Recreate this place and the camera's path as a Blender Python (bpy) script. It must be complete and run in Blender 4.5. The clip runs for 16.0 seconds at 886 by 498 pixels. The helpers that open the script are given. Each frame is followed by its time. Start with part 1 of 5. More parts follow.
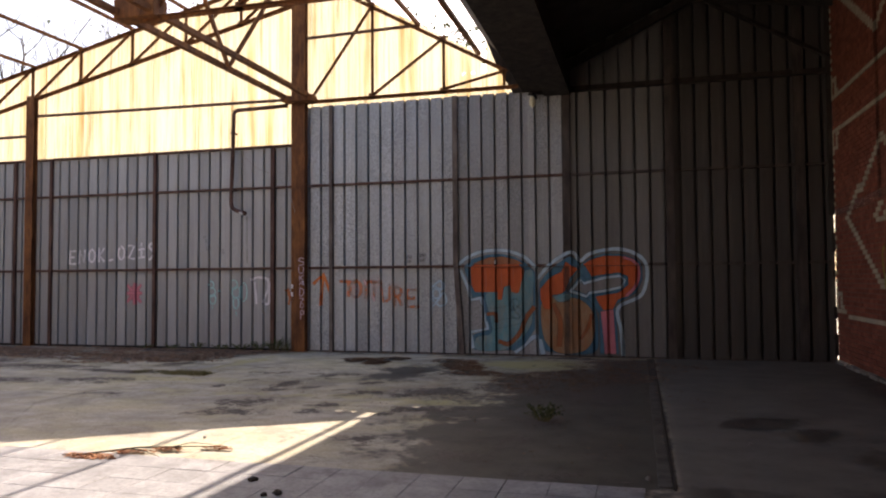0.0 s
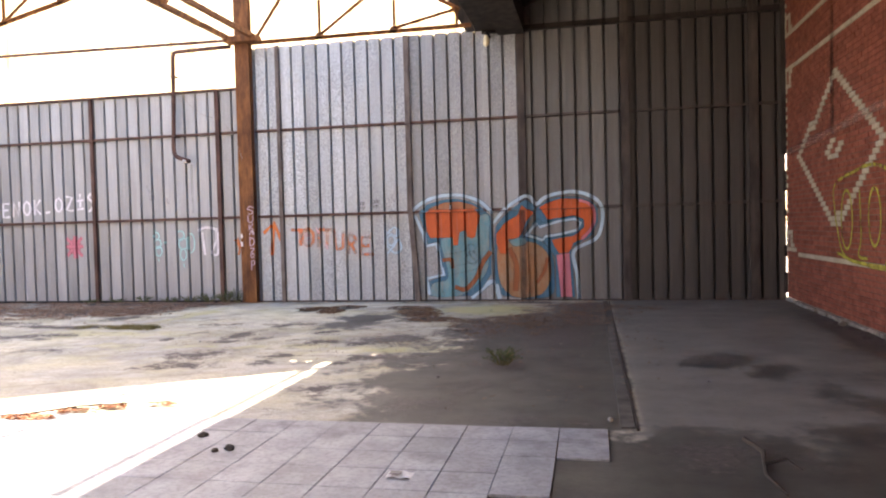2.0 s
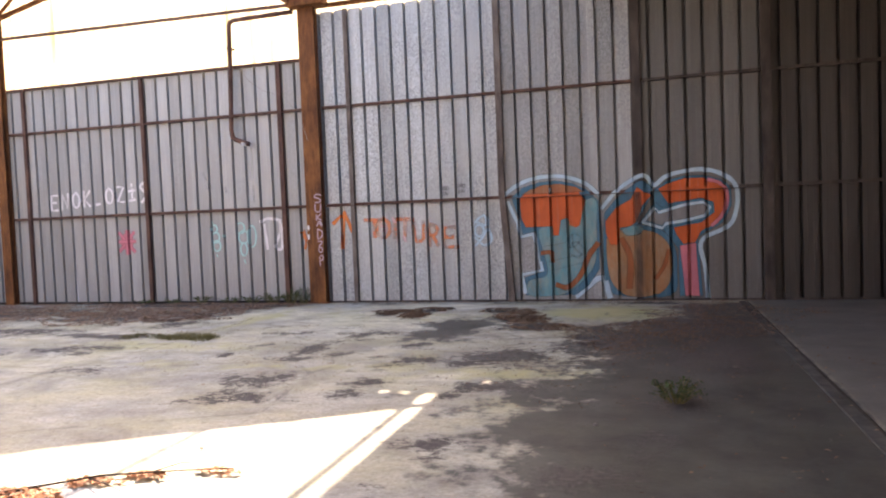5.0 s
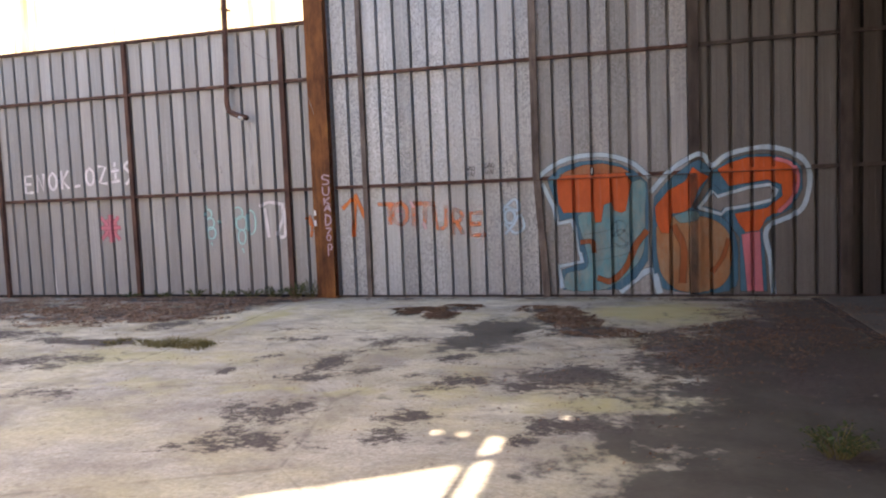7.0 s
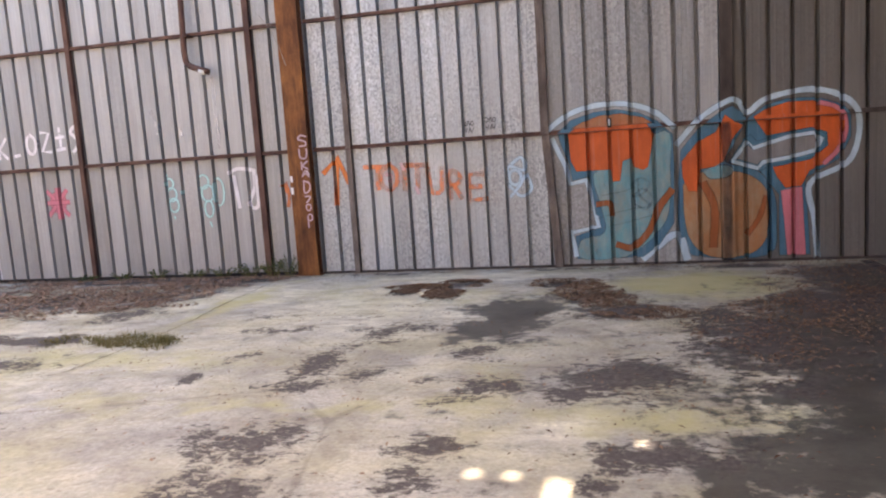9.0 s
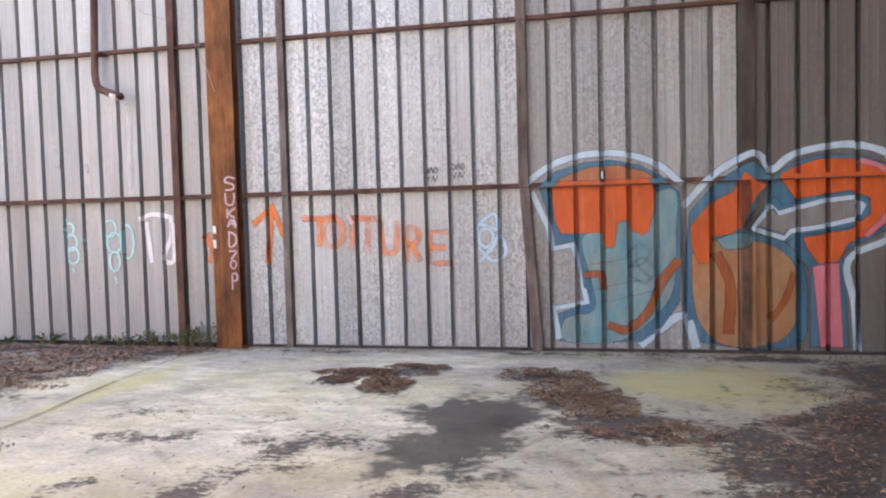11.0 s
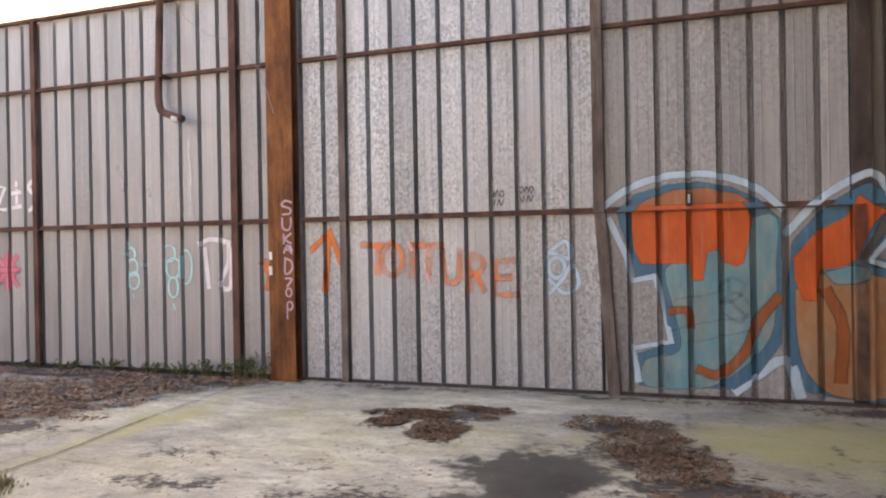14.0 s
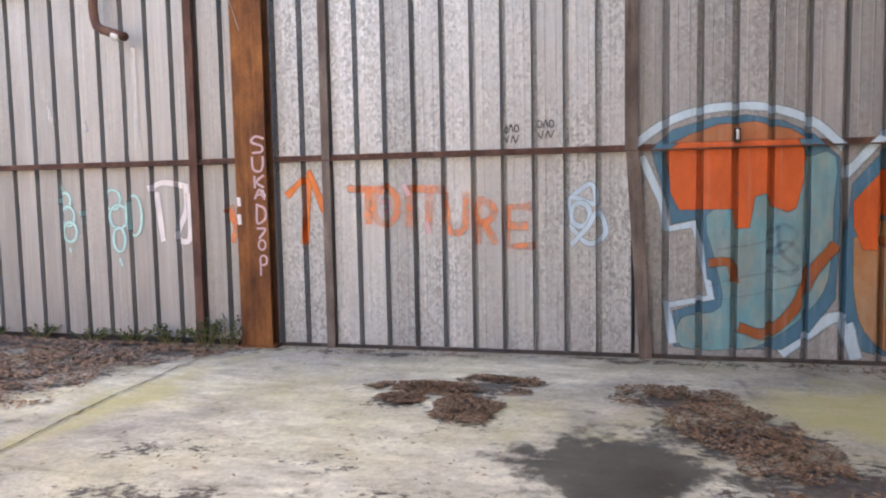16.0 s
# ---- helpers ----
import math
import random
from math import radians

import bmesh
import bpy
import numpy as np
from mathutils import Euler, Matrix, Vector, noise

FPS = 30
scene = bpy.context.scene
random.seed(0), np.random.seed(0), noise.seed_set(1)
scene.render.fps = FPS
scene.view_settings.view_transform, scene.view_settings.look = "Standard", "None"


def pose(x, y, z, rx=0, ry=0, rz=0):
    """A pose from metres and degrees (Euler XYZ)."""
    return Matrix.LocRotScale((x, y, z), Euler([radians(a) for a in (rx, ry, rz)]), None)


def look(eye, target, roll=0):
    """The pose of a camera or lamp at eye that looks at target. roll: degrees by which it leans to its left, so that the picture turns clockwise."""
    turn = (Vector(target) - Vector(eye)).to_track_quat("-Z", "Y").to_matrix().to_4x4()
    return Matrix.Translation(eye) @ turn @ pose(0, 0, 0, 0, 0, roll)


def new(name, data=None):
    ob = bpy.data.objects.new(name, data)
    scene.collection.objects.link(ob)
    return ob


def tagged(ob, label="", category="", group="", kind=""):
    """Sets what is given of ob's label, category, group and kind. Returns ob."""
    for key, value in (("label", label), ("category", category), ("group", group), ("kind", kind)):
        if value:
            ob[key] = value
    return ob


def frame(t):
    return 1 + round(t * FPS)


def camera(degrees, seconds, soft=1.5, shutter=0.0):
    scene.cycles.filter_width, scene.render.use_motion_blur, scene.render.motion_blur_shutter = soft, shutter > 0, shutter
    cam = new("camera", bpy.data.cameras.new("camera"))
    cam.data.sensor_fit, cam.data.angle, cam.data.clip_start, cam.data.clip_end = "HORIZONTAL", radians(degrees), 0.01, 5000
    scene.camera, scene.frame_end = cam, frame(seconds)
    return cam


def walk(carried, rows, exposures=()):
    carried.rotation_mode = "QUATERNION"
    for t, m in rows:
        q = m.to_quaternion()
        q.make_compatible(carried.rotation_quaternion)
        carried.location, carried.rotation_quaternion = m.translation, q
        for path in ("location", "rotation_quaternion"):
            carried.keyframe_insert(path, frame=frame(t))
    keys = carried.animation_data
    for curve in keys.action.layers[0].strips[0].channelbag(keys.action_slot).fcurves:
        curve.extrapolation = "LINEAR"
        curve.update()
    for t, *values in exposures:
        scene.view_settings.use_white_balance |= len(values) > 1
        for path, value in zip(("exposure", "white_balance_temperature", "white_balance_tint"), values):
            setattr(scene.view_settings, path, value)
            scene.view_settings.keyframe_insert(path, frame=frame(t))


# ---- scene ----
cam = camera(63.0, 16.0, soft=2.1)
PATH = [
    (0, (0.164, -0.171, 1.515), (-0.36, 1.758, 1.598), -0.4),
    (0.5, (0.166, -0.164, 1.504), (-0.19, 1.803, 1.56), -0.3),
    (1, (0.17, -0.16, 1.506), (-0.092, 1.822, 1.536), -0.3),
    (1.5, (0.156, -0.119, 1.494), (-0.101, 1.864, 1.486), -0.5),
    (2, (0.088, 0.074, 1.469), (-0.315, 2.032, 1.407), -1.5),
    (2.5, (0.011, 0.288, 1.462), (-0.539, 2.208, 1.356), -1.0),
    (3, (-0.201, 0.497, 1.461), (-0.758, 2.415, 1.356), -1.5),
    (3.5, (-0.333, 0.781, 1.469), (-0.766, 2.731, 1.387), -1.5),
    (4, (-0.468, 1.181, 1.487), (-0.877, 3.138, 1.426), 0.0),
    (4.5, (-0.766, 1.521, 1.479), (-1.251, 3.46, 1.405), -2.4),
    (5, (-0.998, 1.911, 1.476), (-1.553, 3.83, 1.388), -2.3),
    (7.5, (-2.06, 3.491, 1.57), (-2.58, 5.415, 1.396), -2.0),
    (8, (-2.22, 3.825, 1.564), (-2.725, 5.749, 1.356), -1.7),
    (8.5, (-2.429, 4.069, 1.557), (-2.98, 5.978, 1.329), -2.6),
    (9, (-2.502, 4.384, 1.542), (-2.979, 6.31, 1.292), -3.8),
    (11.5, (-2.651, 6.578, 1.457), (-3.073, 8.532, 1.413), -1.2),
    (12, (-2.556, 6.781, 1.45), (-3.064, 8.715, 1.432), -1.5),
    (12.5, (-2.538, 6.843, 1.471), (-3.161, 8.743, 1.436), -2.9),
    (13, (-2.54, 6.823, 1.48), (-3.238, 8.698, 1.496), -1.7),
    (13.5, (-2.541, 6.844, 1.465), (-3.221, 8.725, 1.5), -0.7),
    (14, (-2.583, 6.905, 1.449), (-3.231, 8.797, 1.442), -1.0),
    (14.5, (-2.834, 7.039, 1.431), (-3.39, 8.959, 1.358), -2.5),
    (15, (-3.012, 7.234, 1.4), (-3.509, 9.166, 1.252), -1.0),
    (15.5, (-3.199, 7.512, 1.415), (-3.697, 9.443, 1.266), -1.1),
    (16, (-3.503, 7.695, 1.428), (-3.978, 9.632, 1.273), -1.1),
]
EXPOSURES = [(0.0, 1.12, 7500, 21), (0.5, 1.72, 7500, 21), (1.0, 2.37, 7500, 21), (1.5, 2.77, 7500, 21), (2.0, 2.92, 7500, 21), (2.5, 2.87, 7500, 21), (3.5, 2.34, 7500, 21), (4.5, 2.55, 7500, 21), (5.0, 2.55, 7500, 21), (7.5, 2.33, 7700, 21), (8.0, 2.63, 7800, 22), (9.0, 2.73, 7900, 22), (11.5, 3.23, 7600, 19), (12.0, 2.75, 8400, 21), (12.5, 2.92, 8400, 21), (13.0, 3.05, 8400, 21), (14.0, 2.75, 8400, 21), (14.5, 2.97, 8100, 20), (16.0, 3.02, 8100, 19)]
walk(cam, [(t, look(eye, target, roll)) for t, eye, target, roll in PATH],
     exposures=EXPOSURES)

# ---- light ----
SUN_EL = math.atan(1 / 1.12)
world = bpy.data.worlds.new("sky")
scene.world = world
world.use_nodes = True
wn = world.node_tree.nodes
sky = wn.new("ShaderNodeTexSky")
sky.sky_type, sky.sun_disc = "NISHITA", False
sky.sun_elevation, sky.sun_rotation = SUN_EL, 0.0
sky.air_density, sky.dust_density, sky.ozone_density = 1.0, 2.5, 1.0
wn["Background"].inputs[1].default_value = 0.15
world.node_tree.links.new(sky.outputs[0], wn["Background"].inputs[0])

sun = new("sun", bpy.data.lights.new("sun", "SUN"))
sun.data.energy, sun.data.angle, sun.data.color = 5.0, radians(0.53), (1.0, 0.95, 0.86)
sun.matrix_world = look((0, 1.12 * 30, 30), (0, 0, 0))


# ---- materials ----
PITCH, RIB0 = 0.2705, -6.65


class Mat:
    """A node material: a Principled shader and short ways to add nodes."""

    def __init__(self, name, rough=0.8, metal=0.0, spec=0.4):
        self.m = bpy.data.materials.new(name)
        self.m.use_nodes = True
        self.t = self.m.node_tree
        self.b = self.t.nodes["Principled BSDF"]
        self.b.inputs["Roughness"].default_value = rough
        self.b.inputs["Metallic"].default_value = metal
        self.b.inputs["Specular IOR Level"].default_value = spec
        self.co = self.t.nodes.new("ShaderNodeTexCoord").outputs["Object"]

    def n(self, kind, **inputs):
        node = self.t.nodes.new(kind)
        for key, value in inputs.items():
            self.put(node.inputs[key.replace("_", " ")], value)
        return node

    def put(self, socket, value):
        if hasattr(value, "is_linked"):
            self.t.links.new(value, socket)
        else:
            socket.default_value = value

    def scaled(self, sx, sy, sz, off=None):
        node = self.n("ShaderNodeMapping", Vector=self.co, Scale=(sx, sy, sz))
        if off is not None:
            self.put(node.inputs["Location"], off)
        return node.outputs[0]

    def noise(self, scale, detail=4.0, rough=0.55, vec=None, distort=0.0):
        return self.n("ShaderNodeTexNoise", Vector=vec or self.co, Scale=scale, Detail=detail, Roughness=rough, Distortion=distort).outputs[0]

    def ramp(self, fac, stops, smooth=False):
        node = self.n("ShaderNodeValToRGB", Fac=fac)
        el = node.color_ramp.elements
        node.color_ramp.interpolation = "EASE" if smooth else "LINEAR"
        while len(el) < len(stops):
            el.new(0.5)
        for e, (p, c) in zip(el, stops):
            e.position, e.color = p, (*c, 1.0) if isinstance(c, tuple) else (c, c, c, 1.0)
        return node.outputs[0]

    def mix(self, fac, a, b, mode="MIX"):
        node = self.t.nodes.new("ShaderNodeMix")
        node.data_type, node.blend_type = "RGBA", mode
        for sock, v in zip((node.inputs[0], node.inputs[6], node.inputs[7]), (fac, a, b)):
            if isinstance(v, tuple) and len(v) == 3:
                v = (*v, 1.0)
            self.put(sock, v)
        return node.outputs[2]

    def math(self, op, a, b=0.0):
        node = self.t.nodes.new("ShaderNodeMath")
        node.operation = op
        self.put(node.inputs[0], a)
        self.put(node.inputs[1], b)
        return node.outputs[0]

    def attr(self, name):
        node = self.t.nodes.new("ShaderNodeAttribute")
        node.attribute_name = name
        return node

    def random(self):
        return self.t.nodes.new("ShaderNodeObjectInfo").outputs["Random"]

    def island(self):
        return self.t.nodes.new("ShaderNodeNewGeometry").outputs["Random Per Island"]

    def colour(self, value):
        self.put(self.b.inputs["Base Color"], (*value, 1.0) if isinstance(value, tuple) else value)
        return self

    def rough(self, value):
        self.put(self.b.inputs["Roughness"], value)
        return self

    def bump(self, height, dist=0.01, strength=0.6):
        node = self.n("ShaderNodeBump", Height=height, Distance=dist, Strength=strength)
        self.t.links.new(node.outputs[0], self.b.inputs["Normal"])
        return self


def galvanised(name, flat, spangle, grey):
    """Zinc sheet: crystal spangle, white streaks, dirt. spangle: how strongly the crystals show."""
    k = Mat(name, 0.5, 0.2, 0.5)
    vor = k.n("ShaderNodeTexVoronoi", Vector=k.scaled(1, 1, 0.75), Scale=46.0).outputs["Color"]
    bw = k.n("ShaderNodeSeparateColor", Color=vor).outputs[0]
    crystals = k.ramp(bw, [(0.0, tuple(v * 0.5 for v in grey)), (0.55, grey), (1.0, tuple(min(0.9, v * 1.36) for v in grey))])
    amount = k.math("MULTIPLY", k.ramp(k.noise(0.9, 4.0, 0.6, k.scaled(1.6, 1.6, 0.7)), [(0.33, 0.1), (0.6, 1.0)]), spangle)
    base = k.mix(amount, flat, crystals)
    streak = k.noise(1.0, 5.0, 0.6, k.scaled(11.0, 11.0, 0.3))
    base = k.mix(k.ramp(streak, [(0.5, 0.0), (0.78, 0.5)]), base, tuple(min(0.85, v * 1.28) for v in flat))
    dirt = k.noise(1.0, 6.0, 0.65, k.scaled(3.5, 3.5, 0.5))
    base = k.mix(k.ramp(dirt, [(0.48, 0.0), (0.75, 0.5)]), base, tuple(v * w for v, w in zip(flat, (0.6, 0.54, 0.5))))
    rusty = k.noise(1.0, 7.0, 0.7, k.scaled(6.0, 6.0, 1.2))
    base = k.mix(k.ramp(rusty, [(0.66, 0.0), (0.8, 0.5)]), base, (0.22, 0.13, 0.08))
    fine = k.noise(1.0, 5.0, 0.7, k.scaled(48.0, 48.0, 0.55))
    base = k.mix(k.ramp(fine, [(0.42, 0.4), (0.62, 0.0)]), base, tuple(v * 0.62 for v in flat))
    # every pan between two grooves has weathered a little differently
    pan = k.math("FLOOR", k.math("DIVIDE", k.math("SUBTRACT", k.n("ShaderNodeSeparateXYZ", Vector=k.co).outputs[0], RIB0), PITCH))
    white = k.t.nodes.new("ShaderNodeTexWhiteNoise")
    white.noise_dimensions = "1D"
    k.put(white.inputs["W"], pan)
    base = k.mix(1.0, base, k.ramp(white.outputs[0], [(0.0, 0.8), (1.0, 1.1)]), "MULTIPLY")
    base = k.mix(1.0, base, k.ramp(k.random(), [(0.0, 0.84), (1.0, 1.08)]), "MULTIPLY")
    k.colour(base).rough(k.ramp(bw, [(0.0, 0.44), (1.0, 0.62)]))
    k.bump(k.noise(5.0, 4.0, 0.5, k.scaled(2.0, 2.0, 0.5)), 0.014, 0.4)
    return k.m


def rust(name, dark, mid, light):
    k = Mat(name, 0.85, 0.0, 0.25)
    a = k.noise(3.0, 6.0, 0.62, k.scaled(2.0, 2.0, 0.7))
    base = k.ramp(a, [(0.3, dark), (0.52, mid), (0.74, light)])
    fine = k.noise(60.0, 3.0)
    base = k.mix(k.ramp(fine, [(0.4, 0.35), (0.7, 0.0)]), base, dark)
    run = k.noise(1.0, 4.0, 0.6, k.scaled(25.0, 25.0, 0.8))
    base = k.mix(k.ramp(run, [(0.55, 0.0), (0.8, 0.55)]), base, light)
    k.colour(base).bump(fine, 0.003, 0.6)
    return k.m


def plastic_sheet():
    k = Mat("translucent_sheet", 0.6)
    streak = k.noise(1.0, 5.0, 0.6, k.scaled(7.0, 7.0, 0.25))
    base = k.mix(k.ramp(streak, [(0.44, 0.0), (0.64, 0.9)]), (0.80, 0.73, 0.54), (0.52, 0.36, 0.14))
    big = k.noise(0.6, 3.0)
    base = k.mix(k.ramp(big, [(0.4, 0.0), (0.7, 0.45)]), base, (0.84, 0.77, 0.56))
    grime = k.noise(1.0, 6.0, 0.7, k.scaled(18.0, 18.0, 0.5))
    base = k.mix(k.ramp(grime, [(0.52, 0.0), (0.7, 0.75)]), base, (0.24, 0.16, 0.06))
    tone = k.ramp(k.random(), [(0.0, 0.86), (1.0, 1.0)])
    base = k.mix(1.0, base, tone, "MULTIPLY")
    k.colour(base)
    tr = k.n("ShaderNodeBsdfTranslucent", Color=base)
    mx = k.n("ShaderNodeMixShader", Fac=0.42)
    k.t.links.new(k.b.outputs[0], mx.inputs[1])
    k.t.links.new(tr.outputs[0], mx.inputs[2])
    k.t.links.new(mx.outputs[0], k.t.nodes["Material Output"].inputs[0])
    return k.m


def concrete_floor():
    k = Mat("old_concrete", 0.85, 0.0, 0.3)
    big, mid, fine = k.noise(0.35, 4.0), k.noise(2.2, 6.0, 0.62), k.noise(38.0, 4.0, 0.6)
    base = k.mix(k.ramp(mid, [(0.35, 0.0), (0.68, 1.0)]), (0.32, 0.30, 0.26), (0.50, 0.475, 0.405))
    base = k.mix(k.ramp(big, [(0.45, 0.0), (0.7, 0.5)]), base, (0.55, 0.51, 0.40))
    base = k.mix(k.ramp(fine, [(0.35, 0.4), (0.6, 0.0)]), base, (0.21, 0.195, 0.17))
    stain = k.noise(1.3, 7.0, 0.68, distort=0.6)
    base = k.mix(k.ramp(stain, [(0.46, 0.0), (0.64, 0.7)]), base, (0.235, 0.205, 0.155))
    base = k.mix(k.ramp(k.noise(0.9, 6.0, 0.65), [(0.5, 0.0), (0.7, 0.4)]), base, (0.46, 0.40, 0.24))
    crack = k.n("ShaderNodeTexVoronoi", Vector=k.n("ShaderNodeVectorMath", **{"Vector": k.co}).outputs[0], Scale=0.4)
    crack.feature = "DISTANCE_TO_EDGE"
    edge = k.math("ADD", crack.outputs["Distance"], k.math("MULTIPLY", k.math("SUBTRACT", mid, 0.5), 0.05))
    base = k.mix(k.ramp(edge, [(0.0, 0.4), (0.007, 0.0)]), base, (0.12, 0.105, 0.09))
    pale = k.attr("pale").outputs["Fac"]
    chalk = k.math("ADD", pale, k.math("MULTIPLY", k.math("SUBTRACT", mid, 0.5), 0.9))
    base = k.mix(k.ramp(chalk, [(0.35, 0.0), (0.75, 0.8)]), base, k.mix(k.ramp(k.noise(3.0, 8.0, 0.72, k.scaled(1.0, 2.2, 1.0)), [(0.36, 0.0), (0.62, 1.0)]), (0.42, 0.385, 0.29), (0.75, 0.715, 0.565)))
    drag = k.noise(1.0, 8.0, 0.7, k.scaled(1.3, 4.5, 1.0))
    base = k.mix(k.ramp(drag, [(0.5, 0.0), (0.68, 0.55)]), base, (0.27, 0.235, 0.175))
    base = k.mix(k.ramp(k.noise(0.7, 6.0, 0.66, k.scaled(1.0, 1.6, 1.0)), [(0.46, 0.0), (0.66, 0.4)]), base, (0.52, 0.48, 0.27))
    spots = k.noise(11.0, 8.0, 0.72)
    base = k.mix(k.ramp(spots, [(0.56, 0.0), (0.68, 0.6)]), base, (0.17, 0.145, 0.115))
    base = k.mix(1.0, base, k.ramp(k.noise(26.0, 6.0, 0.7), [(0.3, 0.92), (0.7, 1.3)]), "MULTIPLY")
    moss = k.math("ADD", k.attr("moss").outputs["Fac"], k.math("MULTIPLY", k.math("SUBTRACT", k.noise(2.6, 9.0, 0.66), 0.5), 1.4))
    base = k.mix(k.ramp(moss, [(0.25, 0.0), (0.95, 0.75)]), base, (0.50, 0.46, 0.20))
    # Smoother slab's dull colour, lowered further to carry the covered bay's shade.
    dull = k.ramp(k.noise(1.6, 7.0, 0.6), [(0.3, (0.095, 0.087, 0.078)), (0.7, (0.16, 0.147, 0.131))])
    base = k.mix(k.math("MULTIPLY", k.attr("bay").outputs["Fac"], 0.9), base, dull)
    blot = k.math("ADD", k.math("MULTIPLY", k.math("SUBTRACT", k.noise(1.7, 9.0, 0.62, distort=0.2), 0.5), 1.9), k.math("MULTIPLY", k.math("SUBTRACT", k.noise(6.5, 8.0, 0.7), 0.5), 1.9))
    wet = k.math("ADD", k.attr("wet").outputs["Fac"], blot)
    damp = k.ramp(wet, [(0.31, 0.0), (0.62, 1.0)])
    base = k.mix(k.math("MULTIPLY", damp, 0.92), base, k.ramp(mid, [(0.3, (0.03, 0.028, 0.024)), (0.7, (0.085, 0.08, 0.068))]))
    rag, crumb = k.noise(3.2, 7.0, 0.66, distort=0.4), k.noise(1.0, 8.0, 0.74, k.scaled(13.0, 22.0, 10.0), 0.5)
    ragged = k.math("ADD", k.math("MULTIPLY", k.math("SUBTRACT", rag, 0.5), 1.7), k.math("MULTIPLY", k.math("SUBTRACT", crumb, 0.5), 2.0))
    soil = k.math("ADD", k.attr("soil").outputs["Fac"], ragged)
    cover = k.ramp(soil, [(0.5, 0.0), (0.7, 0.95)])
    earth = k.ramp(k.noise(24.0, 6.0, 0.7), [(0.3, (0.045, 0.038, 0.034)), (0.55, (0.10, 0.083, 0.075)), (0.75, (0.19, 0.165, 0.145))])
    base = k.mix(cover, base, earth)
    k.colour(base).rough(k.mix(damp, (0.88, 0.88, 0.88), (0.55, 0.55, 0.55)))
    h = k.math("ADD", k.math("MULTIPLY", fine, 0.35), k.math("MULTIPLY", cover, k.noise(30.0, 5.0)))
    k.bump(h, 0.012, 0.55)
    return k.m


def speckled(name, a, b, scale, rough=0.85, bump=0.004, spread=0.12, island=False):
    k = Mat(name, rough, 0.0, 0.3)
    base = k.mix(k.ramp(k.noise(scale, 5.0, 0.62), [(0.32, 0.0), (0.7, 1.0)]), a, b)
    rnd = k.island() if island else k.random()
    base = k.mix(1.0, base, k.ramp(rnd, [(0.0, 1.0 - spread), (1.0, 1.0 + spread)]), "MULTIPLY")
    k.colour(base).bump(k.noise(scale * 4, 4.0), bump, 0.6)
    return k.m


def sprayed(k, body):
    """Opacity of a spray coat: grainy, soft rims, worn through in places."""
    grain = k.math("MULTIPLY", k.math("SUBTRACT", k.noise(140.0, 3.0, 0.6), 0.5), 0.7)
    rim = k.ramp(k.math("ADD", k.attr("cover").outputs["Fac"], grain), [(0.12, 0.0), (0.72, 1.0)])
    k.put(k.b.inputs["Alpha"], k.math("MULTIPLY", rim, body))


def spray(name, c, thin=0.12, other=None):
    """Spray paint on galvanised sheet, thin and faded in places; other: a second colour it is mottled with."""
    k = Mat(name, 0.6, 0.0, 0.35)
    base = k.mix(k.ramp(k.noise(70.0, 3.0), [(0.4, 0.2), (0.65, 0.0)]), c, tuple(v * 0.6 for v in c))
    if other:
        base = k.mix(k.ramp(k.noise(3.4, 7.0, 0.68, k.scaled(1.4, 1.4, 1.0)), [(0.4, 0.0), (0.66, 0.85)]), base, other)
    base = k.mix(k.ramp(k.noise(2.4, 6.0, 0.65), [(0.36, 0.35), (0.6, 0.0)]), base, tuple(v * 0.65 for v in c))
    base = k.mix(k.ramp(k.noise(1.0, 5.0, 0.6, k.scaled(22.0, 22.0, 0.8)), [(0.56, 0.0), (0.74, 0.4)]), base, tuple(0.5 * v + 0.24 for v in c))
    base = k.mix(1.0, base, k.ramp(k.noise(1.0, 6.0, 0.7, k.scaled(6.0, 6.0, 2.0)), [(0.3, 0.68), (0.7, 1.0)]), "MULTIPLY")
    k.colour(base)
    wear = k.noise(1.0, 6.0, 0.68, k.scaled(11.0, 11.0, 3.0))
    sprayed(k, k.ramp(wear, [(0.5 + 0.18 * (1 - thin), 1.0), (0.85, max(0.15, 0.6 - thin))]))
    return k.m


def faint(name, c, body=1.0):
    """A worn spray coat that lets much of the grey sheet through."""
    k = Mat(name, 0.6, 0.0, 0.35)
    k.colour(k.mix(k.ramp(k.noise(60.0, 3.0), [(0.4, 0.25), (0.65, 0.0)]), c, tuple(v * 0.7 for v in c)))
    sprayed(k, k.ramp(k.noise(1.0, 6.0, 0.65, k.scaled(5.0, 5.0, 3.0)), [(0.36, 0.95 * body), (0.64, 0.35 * body)]))
    return k.m


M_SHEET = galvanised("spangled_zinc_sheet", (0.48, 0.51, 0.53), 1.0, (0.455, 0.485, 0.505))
# Darker copy of the zinc, first step into the bay's painted shade.
M_SHEET_HALFSHADE = galvanised("half_shaded_zinc_sheet", (0.345, 0.36, 0.375), 0.8, (0.34, 0.355, 0.37))
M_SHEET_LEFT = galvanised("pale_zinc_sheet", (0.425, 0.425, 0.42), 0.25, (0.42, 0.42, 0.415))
# Matte brownish sheet, and a near-black copy; both carry the bay's shade in colour.
M_SHEET_DULLSHADE = galvanised("dull_shaded_zinc_sheet", (0.195, 0.193, 0.19), 0.3, (0.195, 0.193, 0.19))
M_SHEET_SHADE = galvanised("bay_shade_zinc_sheet", (0.08, 0.073, 0.068), 0.2, (0.08, 0.073, 0.068))
